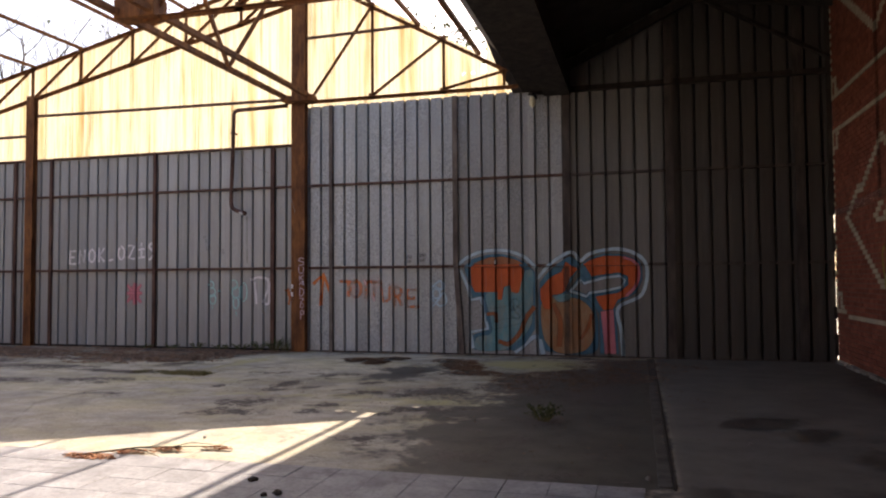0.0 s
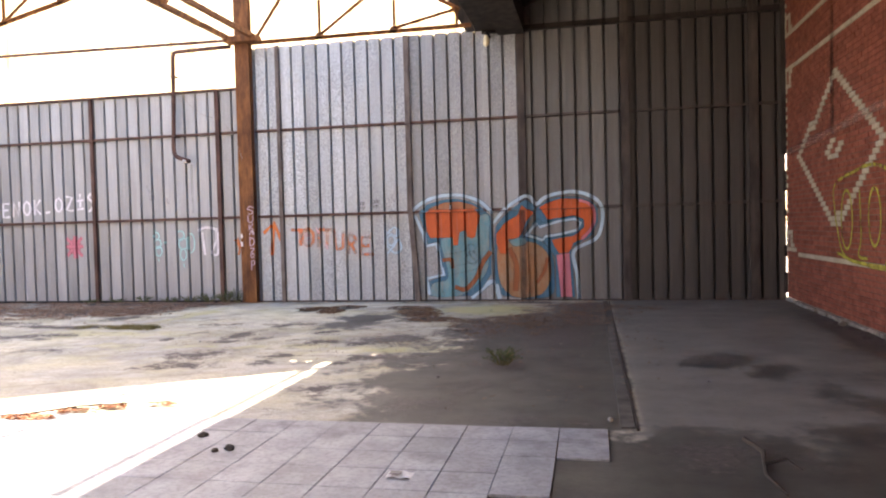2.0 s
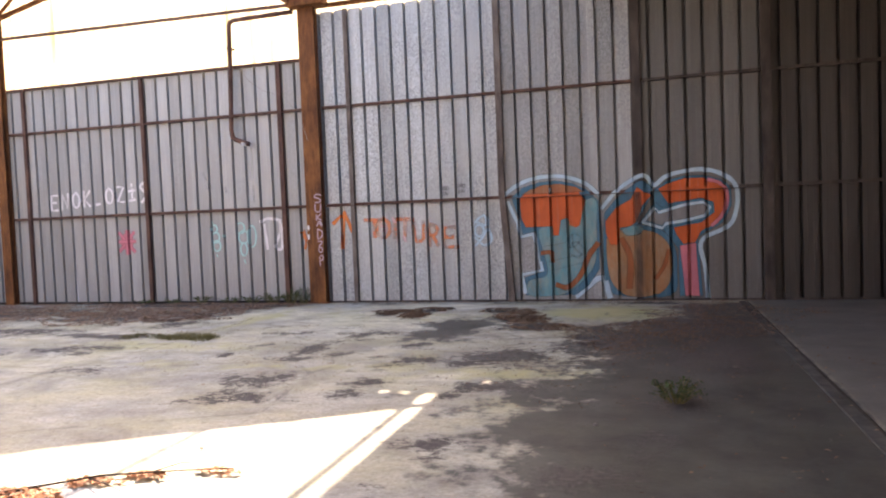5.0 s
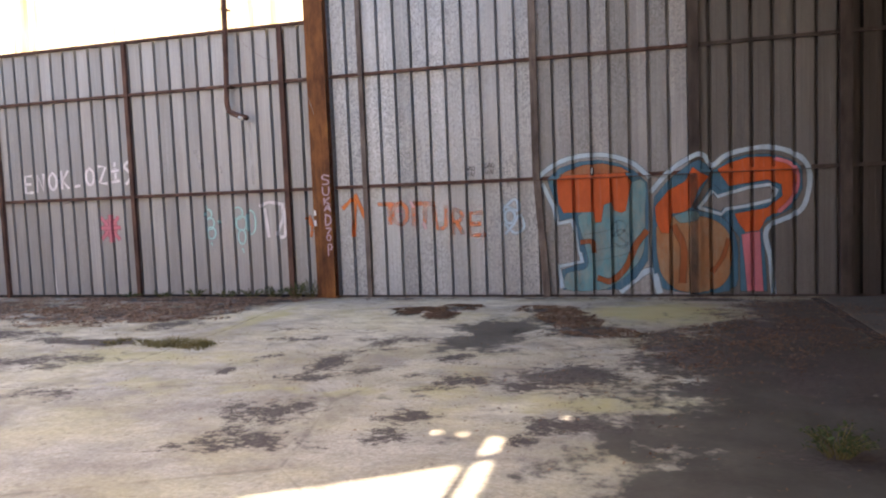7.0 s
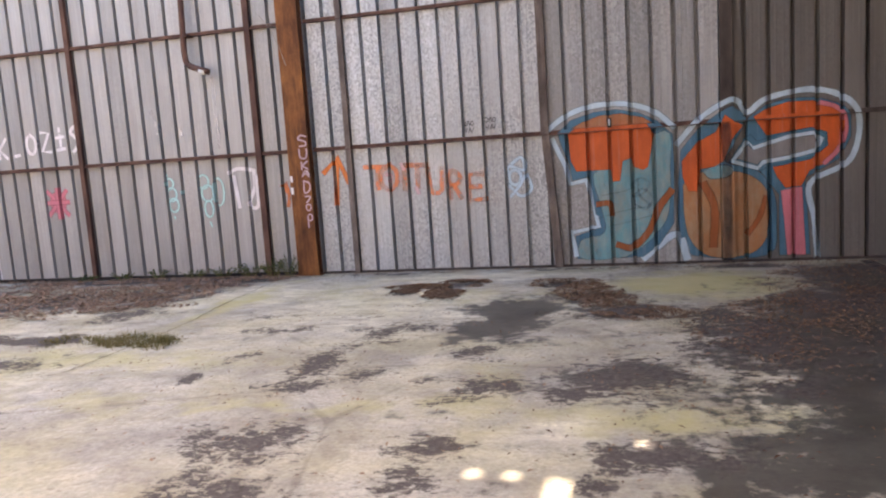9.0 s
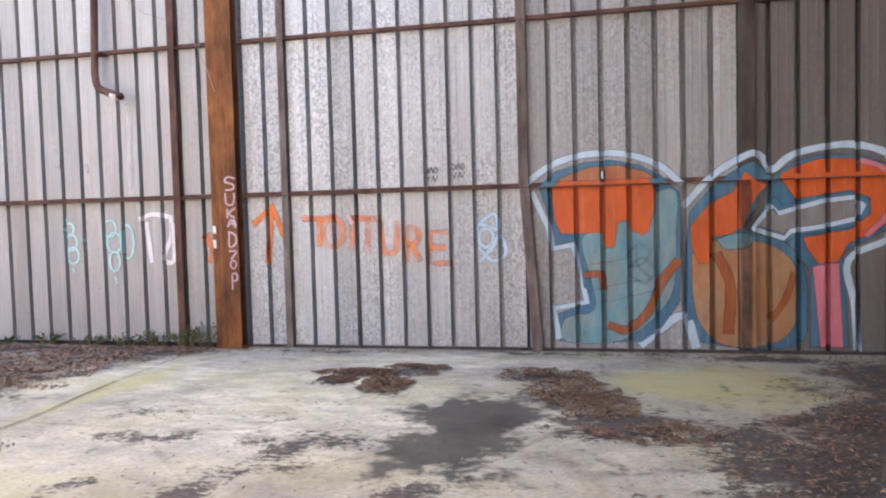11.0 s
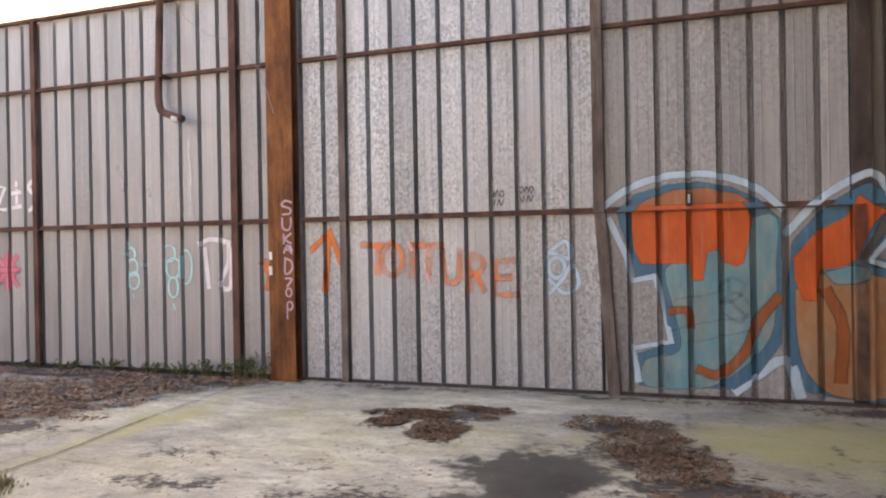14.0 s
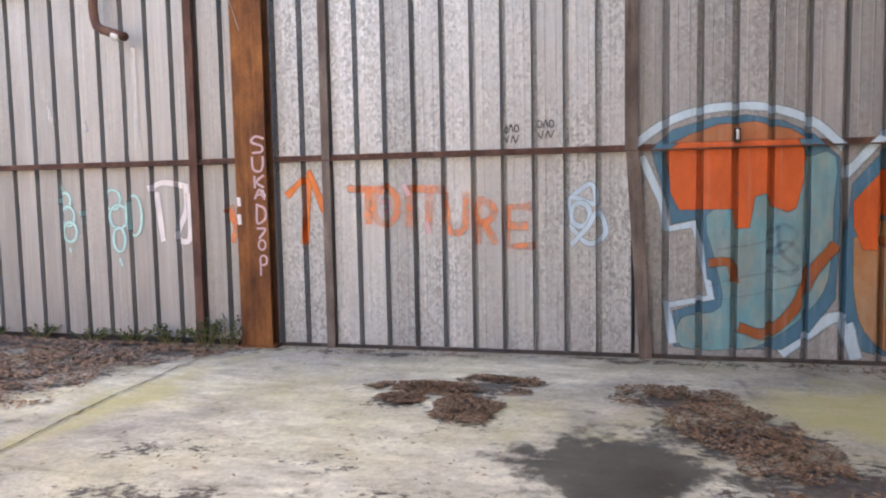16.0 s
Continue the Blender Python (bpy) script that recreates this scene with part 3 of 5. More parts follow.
def truss(y, name_label):
    """One saw-tooth truss: a long low slope and a short steep one, meeting over the column."""
    ob = thing("roof_truss", name_label, "truss", "roof trusses", at=(POST_X, y, 0))

    def bar(nm, p, q, w=0.06):
        part(nm, prism(bmesh.new(), angle(w, 0.012), (p[0] - POST_X, 0, p[1]), (q[0] - POST_X, 0, q[1]), up=(0, -1, 0)), M_RUST, ob)

    nodes = [-18.2, -16.8, -15.4, -13.94, -12.55, -11.12, -9.7, -8.3, POST_X]
    bar("upper_chord", (FAR_X, left_upper(FAR_X)), (POST_X, left_upper(POST_X)), 0.075)
    bar("lower_chord", (FAR_X, left_lower(FAR_X)), (POST_X, left_lower(POST_X)), 0.075)
    for a, b in zip(nodes, nodes[1:]):
        bar("web_post", (a, left_lower(a)), (a, left_upper(a)), 0.05)
        bar("web_brace", (a, left_lower(a)), (b, left_upper(b)), 0.05)
    bar("upper_chord", (POST_X, right_upper(POST_X)), (-2.3, right_upper(-2.3)), 0.07)
    bar("tie", (POST_X, 5.36), (-2.1, 5.36), 0.07)
    for x in (-5.2, -3.65, -2.4):
        bar("web_post", (x, 5.36), (x, right_upper(x)), 0.05)
    bar("web_brace", (-6.6, 5.4), (-5.2, right_upper(-5.2)), 0.05)
    bar("web_brace", (-5.18, 5.4), (-3.67, right_upper(-3.67)), 0.05)
    bar("web_brace", (-3.6, 5.42), (-2.4, 5.68), 0.05)
    for x, z in ((-5.2, 5.36), (-3.65, 5.36), (-5.2, right_upper(-5.2)), (-3.65, right_upper(-3.65)), *((n, left_upper(n)) for n in nodes[3:8]), *((n, left_lower(n)) for n in nodes[3:8])):
        part("gusset", boxed(x - POST_X - 0.07, x - POST_X + 0.07, -0.012, 0.012, z - 0.07, z + 0.07, bevel=0.004), M_RUST, ob)
    return ob


truss(WALL_Y - 0.04, "rusty lattice truss of a saw-tooth roof against the gable")
truss(8.75, "rusty lattice truss of a saw-tooth roof, open to the sky")


def purlins():
    for x in (-16.8, -15.4, -13.94, -12.55, -11.12, -9.7, -8.3):
        ob = tagged(part("purlin", prism(bmesh.new(), channel(0.07, 0.06), (x, WALL_Y, left_upper(x) + 0.02), (x, 3.0, left_upper(x) + 0.02)), M_RUST), "bare rusty steel purlin of an uncovered roof", "purlin", "purlins")
    for x, w in ((-2.9, 0.085), (-4.17, 0.07), (-5.25, 0.06)):
        tagged(part("purlin", prism(bmesh.new(), channel(w, 0.07), (x, WALL_Y, right_upper(x) + 0.03), (x, 1.0, right_upper(x) + 0.03)), M_RUST), "bare rusty steel purlin of an uncovered roof", "purlin", "purlins")


purlins()


def long_girder():
    ob = thing("lattice_girder", "rusty lattice girder carried by the column", "girder", at=(POST_X, WALL_Y, 5.38))

    def bar(nm, p, q, w=0.07):
        part(nm, prism(bmesh.new(), angle(w, 0.012), p, q), M_RUST, ob)

    bar("chord", (-0.22, -0.05, 0), (-0.22, -11.0, 0), 0.09)
    bar("chord", (0.32, -0.05, 0), (0.32, -11.0, 0), 0.09)
    top = left_upper(POST_X) - 5.38
    bar("top_chord", (0, -0.05, top), (0, -11.0, top), 0.08)
    bar("web_post", (-0.1, -2.7, 0), (-0.1, -2.7, top), 0.07)
    bar("web_brace", (-0.1, -2.7, 0), (0, -0.4, top), 0.06)
    bar("web_brace", (-0.1, -2.7, 0), (0, -5.2, top), 0.06)
    part("bracket", boxed(-0.3, 0.4, -0.32, -0.05, -0.07, 0.06, bevel=0.01), M_RUST, ob)
    part("joint_plate", boxed(-0.32, 0.36, -5.42, -5.1, -0.05, 0.24, bevel=0.01), M_RUST, ob)


long_girder()


# girt across the yellow sheets and the sheets themselves
GABLE = thing("wall_gable", "sunlit yellowed translucent sheets filling the gable", "wall", kind="structure")


def punch(bm, x0, x1, z0, z1):
    """Breaks a small hole into a sheet."""
    for co, no in (((x0, 0, 0), (1, 0, 0)), ((x1, 0, 0), (1, 0, 0)), ((0, 0, z0), (0, 0, 1)), ((0, 0, z1), (0, 0, 1))):
        bmesh.ops.bisect_plane(bm, geom=bm.verts[:] + bm.edges[:] + bm.faces[:], plane_co=co, plane_no=no)
    gone = [f for f in bm.faces if x0 < f.calc_center_median().x < x1 and z0 < f.calc_center_median().z < z1]
    bmesh.ops.delete(bm, geom=gone, context="FACES")


def gable_sheets():
    w = 1.06
    x = FAR_X
    while x < -2.0:
        a, b = x, min(x + w, -1.95)
        cuts = [a] + [c for c in (POST_X, -2.87, -2.77) if a < c < b] + [b]
        for u, v in zip(cuts, cuts[1:]):
            m = (u + v) / 2
            if m < POST_X:
                bm = sheet_mesh("panel", u, v, LEFT_TOP - 0.06, lambda q: left_upper(q) + 0.1, WALL_Y + 0.095, 0.03, 0.03, 0.02, False)
            else:
                # The slot lets a sun strip in; last panels rise to block stray sun.
                bm = sheet_mesh("panel", u, v, RIGHT_TOP - 0.04, (lambda q: right_upper(q) + 0.1) if m < -2.87 else 5.7 if m < -2.77 else (lambda q: right_upper(q) + 0.5), WALL_Y + 0.095, 0.03, 0.03, 0.02, False)
            for hx, hz in ((-3.245, 5.715), (-3.05, 5.72), (-2.42, 5.35)):
                if u < hx < v:
                    punch(bm, hx - 0.034, hx + 0.034, hz - 0.026, hz + 0.026)
            part("panel", bm, M_PLASTIC, GABLE)
        x += w


gable_sheets()
for p, q in (((-13.78, 5.47), (-7.02, 5.39)), ((FAR_X, 5.0), (-14.05, 5.0)), ((-6.66, 6.7), (-4.2, 6.74))):
    part("rail", prism(bmesh.new(), angle(0.07, 0.01), (p[0], WALL_Y - 0.03, p[1]), (q[0], WALL_Y - 0.03, q[1])), M_RAIL, GABLE)


# ---- covered bay: gutter beam, roof ----
def gutter():
    ob = thing("valley_gutter", "dark steel valley gutter on a broad beam", "gutter", at=(-1.5, 4.0, 5.2))
    prof = [(-0.5, 0.0), (0.42, 0.0), (0.42, 0.3), (-0.32, 0.3), (-1.19, 1.18), (-1.275, 1.16), (-0.57, 0.32)]
    bm = prism(bmesh.new(), prof, (0, -10.0, 0), (0, 9.93, 0))
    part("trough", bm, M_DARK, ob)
    # Added plate that blocks sun leaking in at the gutter's end.
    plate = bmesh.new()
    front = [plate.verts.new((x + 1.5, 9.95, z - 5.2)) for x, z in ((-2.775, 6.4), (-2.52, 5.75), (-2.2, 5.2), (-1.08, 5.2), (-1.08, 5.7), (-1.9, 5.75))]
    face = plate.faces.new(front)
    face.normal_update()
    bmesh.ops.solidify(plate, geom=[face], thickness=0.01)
    part("sun_stop_plate", plate, M_DARK, ob)
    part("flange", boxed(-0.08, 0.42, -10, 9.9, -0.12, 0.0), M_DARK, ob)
    return ob


gutter()


def roof():
    bm = bmesh.new()
    pts = [(-1.75, 5.5), (1.1, 6.85), (3.7, 6.55)]
    for (xa, za), (xb, zb) in zip(pts, pts[1:]):
        n = 14
        prev = None
        for i in range(n + 1):
            f = i / n
            x, z = xa + (xb - xa) * f, za + (zb - za) * f
            dz = 0.03 if i % 2 else 0.0
            cur = [bm.verts.new((x, y, z + dz)) for y in (BACK_Y - 0.2, 14.3)] + [bm.verts.new((x, y, z + dz + 0.04)) for y in (BACK_Y - 0.2, 14.3)]
            if prev:
                bm.faces.new((prev[0], prev[1], cur[1], cur[0]))
                bm.faces.new((prev[2], cur[2], cur[3], prev[3]))
            prev = cur
    return tagged(part("ceiling", bm, M_ROOF), "dark roof sheeting over the covered bay", "ceiling", kind="structure")


roof()


def rafters():
    for y in (13.6, 8.6, 3.6, -1.4):
        ob = thing("roof_frame", "dark steel rafter frame under the covered roof", "rafter", "roof frames", at=(1.1, y, 5.2))
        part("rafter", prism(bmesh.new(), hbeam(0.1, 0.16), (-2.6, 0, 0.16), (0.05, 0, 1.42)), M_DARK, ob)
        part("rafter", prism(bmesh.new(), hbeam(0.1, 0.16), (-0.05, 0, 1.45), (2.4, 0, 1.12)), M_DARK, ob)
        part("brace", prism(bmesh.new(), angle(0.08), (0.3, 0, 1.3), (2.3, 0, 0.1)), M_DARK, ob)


rafters()


# ---- brick wall ----
BRICK_WALL = thing("wall_east", "red brick wall with cream brick diamonds and frames", "wall", kind="structure")
part("core", boxed(BRICK_X + 0.012, BRICK_X + 0.3, BACK_Y, WALL_Y + 0.02, 0.0, 7.2), M_MORTAR, BRICK_WALL)
COURSE, LENGTH = 0.075, 0.23
# Added strip: shuts the upper corner gap so less sun falls through.
tagged(part("gap_cover", boxed(3.43, 3.512, 13.93, 13.985, 2.6, 6.8), M_DARK), "dark strip added to shut daylight out of the corner gap", "trim", kind="structure")


# Added patches break the bright slit of daylight into short pieces.
for z0, z1 in ((0.12, 0.5), (0.78, 0.98), (1.5, 1.62), (1.95, 2.3)):
    tagged(part("gap_cover", boxed(3.46, 3.512, 13.94, 13.985, z0, z1), M_DARK), "dark patch added to break up daylight through the corner gap", "trim", kind="structure")


def cream(y, z):
    """Whether the pattern has a cream brick here: two tiers of framed diamonds."""
    cy = (y - 11.38) % 5.82
    cy = cy - 5.82 if cy > 2.91 else cy
    ay = abs(cy)
    for mid in (2.44, 6.23):
        az = abs(z - mid)
        if az > 1.75:
            continue
        if az < 1.14 and abs(ay - 1.8 * (1 - az / 1.1)) < 0.125:
            return True
        if ay / 0.36 + az / 0.22 < 1.0 and not (ay < 0.12 and az < 0.05):
            return True
        if 1.55 < az < 1.63 and ay < 2.0:
            return True
    return False


def brick_faces(bm_verts, bm_faces, y, z, length, proud):
    x0, x1 = BRICK_X - proud, BRICK_X + 0.02
    y0, y1, z0, z1 = y + 0.005, y + length - 0.005, z + 0.005, z + COURSE - 0.005
    b = len(bm_verts)
    bm_verts.extend([(x0, y0, z0), (x0, y1, z0), (x0, y1, z1), (x0, y0, z1), (x1, y0, z0), (x1, y1, z0), (x1, y1, z1), (x1, y0, z1)])
    bm_faces.extend([(b, b + 3, b + 2, b + 1), (b, b + 1, b + 5, b + 4), (b + 3, b + 7, b + 6, b + 2), (b, b + 4, b + 7, b + 3), (b + 1, b + 2, b + 6, b + 5)])


# ---- walls that close the place ----
tagged(part("wall_south", boxed(FAR_X, 3.5, BACK_Y - 0.25, BACK_Y, 0.0, 8.6), M_CONC), "plain weathered concrete wall", "wall", kind="structure")
tagged(part("wall_west", boxed(FAR_X - 0.25, FAR_X - 0.01, BACK_Y, WALL_Y, 0.0, 5.6), M_CONC), "plain weathered concrete wall", "wall", kind="structure")


# ---- paint on the wall ----
def smooth_line(pts, steps=6):
    """A Catmull-Rom curve through the points."""
    p = [Vector((*q, 0)) for q in pts]
    if len(p) < 3:
        return p
    p = [2 * p[0] - p[1]] + p + [2 * p[-1] - p[-2]]
    out = []
    for a, b, c, d in zip(p, p[1:], p[2:], p[3:]):
        for i in range(steps):
            t = i / steps
            out.append(0.5 * (2 * b + (c - a) * t + (2 * a - 5 * b + 4 * c - d) * t * t + (3 * b - a - 3 * c + d) * t ** 3))
    out.append(p[-2])
    return out


def stroke(bm, pts, width, y, curve=True):
    cover = cover_layer(bm)
    line = smooth_line(pts) if curve else [Vector((*q, 0)) for q in pts]
    prev = None
    for i, p in enumerate(line):
        d = line[min(i + 1, len(line) - 1)] - line[max(i - 1, 0)]
        if d.length < 1e-6:
            continue
        d.normalize()
        n = Vector((-d.y, d.x, 0)) * width * (0.5 + 0.09 * noise.noise((p.x * 9, p.y * 9, width)))
        if i == 0:
            p = p - d * width * 0.3
        if i == len(line) - 1:
            p = p + d * width * 0.3
        yy = y - 0.0018 * i / max(1, len(line) - 1)
        cur = []
        for side, value in ((-1.3, 0.0), (-0.55, 1.0), (0.55, 1.0), (1.3, 0.0)):
            v = bm.verts.new((p.x + n.x * side, yy, p.y + n.y * side))
            v[cover] = value
            cur.append(v)
        if prev:
            for j in range(3):
                bm.faces.new((prev[j], cur[j], cur[j + 1], prev[j + 1]))
        prev = cur
    return bm


def cover_layer(bm):
    return bm.verts.layers.float.get("cover") or bm.verts.layers.float.new("cover")


def blob(bm, pts, y, curve=True, soft=0.022):
    """A filled patch of paint whose rim fades out."""
    cover = cover_layer(bm)
    line = smooth_line(list(pts) + [pts[0]], 4)[:-1] if curve else [Vector((*q, 0)) for q in pts]
    face = bm.faces.new([bm.verts.new((p.x, y, p.y)) for p in line])
    face.normal_update()
    bmesh.ops.inset_region(bm, faces=[face], thickness=soft, use_boundary=True, use_even_offset=True)
    for v in face.verts:
        v[cover] = 1.0
    bmesh.ops.triangulate(bm, faces=[face], ngon_method="EAR_CLIP")
    return bm


def cut(bm, co, no):
    bmesh.ops.bisect_plane(bm, geom=bm.verts[:] + bm.edges[:] + bm.faces[:], plane_co=co, plane_no=no)


def off_grooves(bm):
    """Lets the paint follow the grooves of the ribbed sheet, the rail and the stile that stand before it."""
    xs, zs = [v.co.x for v in bm.verts], [v.co.z for v in bm.verts]
    inner = []
    for r in ribs(min(xs) - 0.05, max(xs) + 0.05):
        for e in (-0.028, -0.024, 0.024, 0.028):
            cut(bm, (r + e, 0, 0), (1, 0, 0))
        inner.append(r)
    if min(zs) < 1.745 and max(zs) > 1.795:
        for e in (1.7424, 1.7426, 1.7974, 1.7976):
            cut(bm, (0, 0, e), (0, 0, 1))
    stiles = [(x, half) for x, half in ((-1.18, 0.075),) if min(xs) < x + half and max(xs) > x - half]
    for x, half in stiles:
        for e in (-half - 0.0002, -half, half, half + 0.0002):
            cut(bm, (x + e, 0, 0), (1, 0, 0))
    for v in bm.verts:
        layer = PAINT_Y - v.co.y
        if any(abs(v.co.x - x) < half + 0.0001 for x, half in stiles):
            v.co.y = WALL_Y - 0.068 - layer
        elif 1.7425 < v.co.z < 1.7975:
            v.co.y = WALL_Y - 0.0235 - layer
        elif any(abs(v.co.x - r) < 0.0242 for r in inner):
            v.co.y += 0.115
    return bm


PAINT_Y = WALL_Y - 0.0085


def mural():
    ob = thing("mural", "orange, teal and blue spray-painted mural on ribbed sheet", "graffiti", at=(0, 0, 0))
    deep, fill = PAINT_Y - 0.0012, PAINT_Y - 0.0024
    for line, w in ((((-3.38, 1.8), (-3.15, 1.96), (-2.86, 2.06), (-2.51, 2.08), (-2.24, 2.03), (-2.0, 1.92), (-1.8, 1.73)), 0.07),
                    (((-2.21, 0.09), (-1.81, 0.38), (-1.68, 0.07)), 0.1),
                    (((-1.77, 1.52), (-1.5, 1.81), (-1.18, 2.0), (-1.05, 1.99), (-0.94, 1.85), (-0.76, 1.98), (-0.48, 2.05), (-0.17, 2.06), (0.13, 1.95), (0.28, 1.77), (0.29, 1.48), (0.17, 1.17), (-0.24, 0.94), (-0.19, 0.5), (-0.16, 0.05)), 0.072)):
        part("pale_outline", off_grooves(stroke(bmesh.new(), line, w, PAINT_Y)), M_BLUEW, ob, "pale blue outline")
    bm = stroke(bmesh.new(), ((-3.32, 1.68), (-3.16, 1.32), (-3.12, 1.09), (-2.91, 1.13), (-2.85, 0.96), (-2.77, 0.52), (-3.12, 0.45), (-3.07, 0.15)), 0.07, PAINT_Y, False)
    part("pale_outline", off_grooves(bm), M_BLUEW, ob, "pale blue outline")
    bm = blob(bmesh.new(), ((-3.26, 1.76), (-3.08, 1.92), (-2.79, 2.0), (-2.51, 2.02), (-2.24, 1.96), (-2.0, 1.84), (-1.81, 1.65), (-1.8, 1.23), (-1.82, 0.52), (-2.01, 0.24), (-2.22, 0.09), (-3.07, 0.09), (-3.08, 0.41),
              (-2.79, 0.5), (-2.84, 0.96), (-2.89, 1.16), (-3.09, 1.12), (-3.13, 1.34), (-3.23, 1.64)), deep, False)
    part("blue_shadow", off_grooves(bm), M_BLUE, ob, "deep blue inner outline")
    bm = bmesh.new()
    blob(bm, ((-1.74, 1.44), (-1.51, 1.7), (-1.18, 1.93), (-1.05, 1.9), (-0.95, 1.76), (-1.12, 1.43), (-1.19, 1.26), (-0.83, 1.14), (-0.64, 0.86), (-0.61, 0.48), (-0.71, 0.07), (-1.53, 0.07), (-1.72, 0.23), (-1.78, 0.52), (-1.77, 1.02)), deep)
    part("blue_shadow", off_grooves(bm), M_BLUE, ob, "deep blue inner outline")
    bm = bmesh.new()
    blob(bm, ((-0.95, 1.78), (-0.73, 1.93), (-0.48, 1.99), (-0.17, 1.98), (0.13, 1.87), (0.22, 1.74), (0.22, 1.48), (0.1, 1.22), (-0.29, 1.0), (-0.27, 0.81), (-0.23, 0.06), (-0.6, 0.06), (-0.6, 0.82), (-0.83, 1.14), (-0.96, 1.52)), deep, False)
    part("blue_shadow", off_grooves(bm), M_BLUE, ob, "deep blue inner outline")
    bm = bmesh.new()
    blob(bm, ((-2.82, 1.07), (-2.74, 1.28), (-1.91, 1.71), (-1.85, 1.23), (-1.88, 0.67), (-2.04, 0.39), (-2.29, 0.18), (-2.5, 0.09), (-3.0, 0.09), (-3.01, 0.35), (-2.7, 0.45), (-2.76, 0.85)), fill)
    part("teal_fill", off_grooves(bm), M_TEAL, ob, "faded teal fill")
    bm = bmesh.new()
    blob(bm, ((-1.72, 1.01), (-1.52, 1.15), (-1.19, 1.16), (-0.9, 1.08), (-0.71, 0.86), (-0.68, 0.48), (-0.78, 0.2), (-1.0, 0.07), (-1.4, 0.07), (-1.63, 0.27), (-1.71, 0.59)), fill)
    part("ochre_fill", off_grooves(bm), M_OCHRE, ob, "brownish ochre fill")
    top = fill - 0.0012
    bm = bmesh.new()
    blob(bm, ((-3.13, 1.74), (-2.94, 1.87), (-2.72, 1.94), (-2.44, 1.95), (-2.17, 1.87), (-2.03, 1.67), (-2.12, 1.25), (-2.19, 1.21), (-2.31, 1.26), (-2.34, 1.37), (-2.43, 1.34), (-2.47, 1.09), (-2.58, 1.08), (-2.6, 1.24), (-3.03, 1.24), (-3.1, 1.38)), top, False)
    part("orange_fill", off_grooves(bm), M_ORANGE, ob, "bright orange fill with drips")
    bm = bmesh.new()
    blob(bm, ((-1.73, 1.3), (-1.54, 1.53), (-1.31, 1.65), (-1.21, 1.85), (-1.11, 1.77), (-0.97, 1.7), (-1.12, 1.53), (-1.22, 1.27), (-1.32, 1.2), (-1.48, 1.18), (-1.52, 0.9), (-1.65, 0.91), (-1.72, 1.09)), top, False)
    part("orange_fill", off_grooves(bm), M_ORANGE, ob, "bright orange fill with drips")
    bm = bmesh.new()
    blob(bm, ((-0.89, 1.79), (-0.73, 1.88), (-0.48, 1.95), (-0.17, 1.94), (0.07, 1.82), (0.16, 1.68), (0.13, 1.39), (0.01, 1.2), (-0.24, 1.09), (-0.33, 0.91), (-0.52, 0.89), (-0.62, 1.04), (-0.67, 1.17), (-0.24, 1.24), (-0.05, 1.39), (-0.06, 1.54), (-0.23, 1.61), (-0.73, 1.54)), top, False)
    part("orange_fill", off_grooves(bm), M_ORANGE, ob, "bright orange fill with drips")
    bm = blob(bmesh.new(), ((-3.12, 1.79), (-2.94, 1.88), (-2.72, 1.95), (-2.44, 1.96), (-2.17, 1.89), (-2.02, 1.79)), top - 0.0006, False)
    part("burnt_fill", off_grooves(bm), M_BURNT, ob, "dull brownish orange fill")
    bm = blob(bmesh.new(), ((-1.5, 1.17), (-1.27, 1.24), (-1.12, 1.2), (-1.15, 1.08), (-1.38, 1.04)), top - 0.0006, True, 0.04)
    part("grey_smear", off_grooves(bm), M_TEAL, ob, "greyish teal smear")
    for line, w in ((((-2.53, 0.27), (-2.35, 0.23), (-2.14, 0.43), (-2.0, 0.74), (-1.85, 0.94)), 0.09), (((-2.77, 0.81), (-2.62, 0.81), (-2.59, 0.66)), 0.07),
                    (((-1.46, 1.0), (-1.34, 0.7), (-1.36, 0.22)), 0.1), (((-0.95, 0.35), (-0.82, 0.55), (-0.74, 0.8)), 0.06)):
        part("rust_stroke", off_grooves(stroke(bmesh.new(), line, w, top)), M_OSTROKE, ob, "rusty orange curved stroke")
    bm = blob(bmesh.new(), ((-0.58, 0.88), (-0.32, 0.92), (-0.3, 0.47), (-0.28, 0.06), (-0.51, 0.06), (-0.54, 0.47)), top, False)
    part("pink_stroke", off_grooves(stroke(bmesh.new(), ((-0.12, 1.9), (0.04, 1.84), (0.14, 1.72), (0.14, 1.5), (0.06, 1.32), (-0.08, 1.18)), 0.055, top - 0.001)), M_PINK, ob, "pink highlight")
    part("pink_fill", off_grooves(bm), M_PINK, ob, "faded pink fill")
    bm = blob(bmesh.new(), ((-1.19, 1.25), (-0.99, 1.53), (-0.91, 1.59), (-0.83, 1.5), (-0.48, 1.59), (-0.2, 1.62), (-0.05, 1.53), (-0.06, 1.37), (-0.17, 1.26), (-0.7, 1.17), (-0.8, 1.11)), top - 0.0012, False)
    part("loop_shadow", off_grooves(bm), M_BLUE, ob, "deep blue loop")
    bm = blob(bmesh.new(), ((-1.09, 1.29), (-0.94, 1.47), (-0.88, 1.4), (-0.48, 1.51), (-0.2, 1.53), (-0.13, 1.47), (-0.17, 1.35), (-0.48, 1.29), (-0.79, 1.24), (-0.83, 1.19)), top - 0.0024, False)
    part("loop_ground", off_grooves(bm), M_GREYP, ob, "bare grey field")
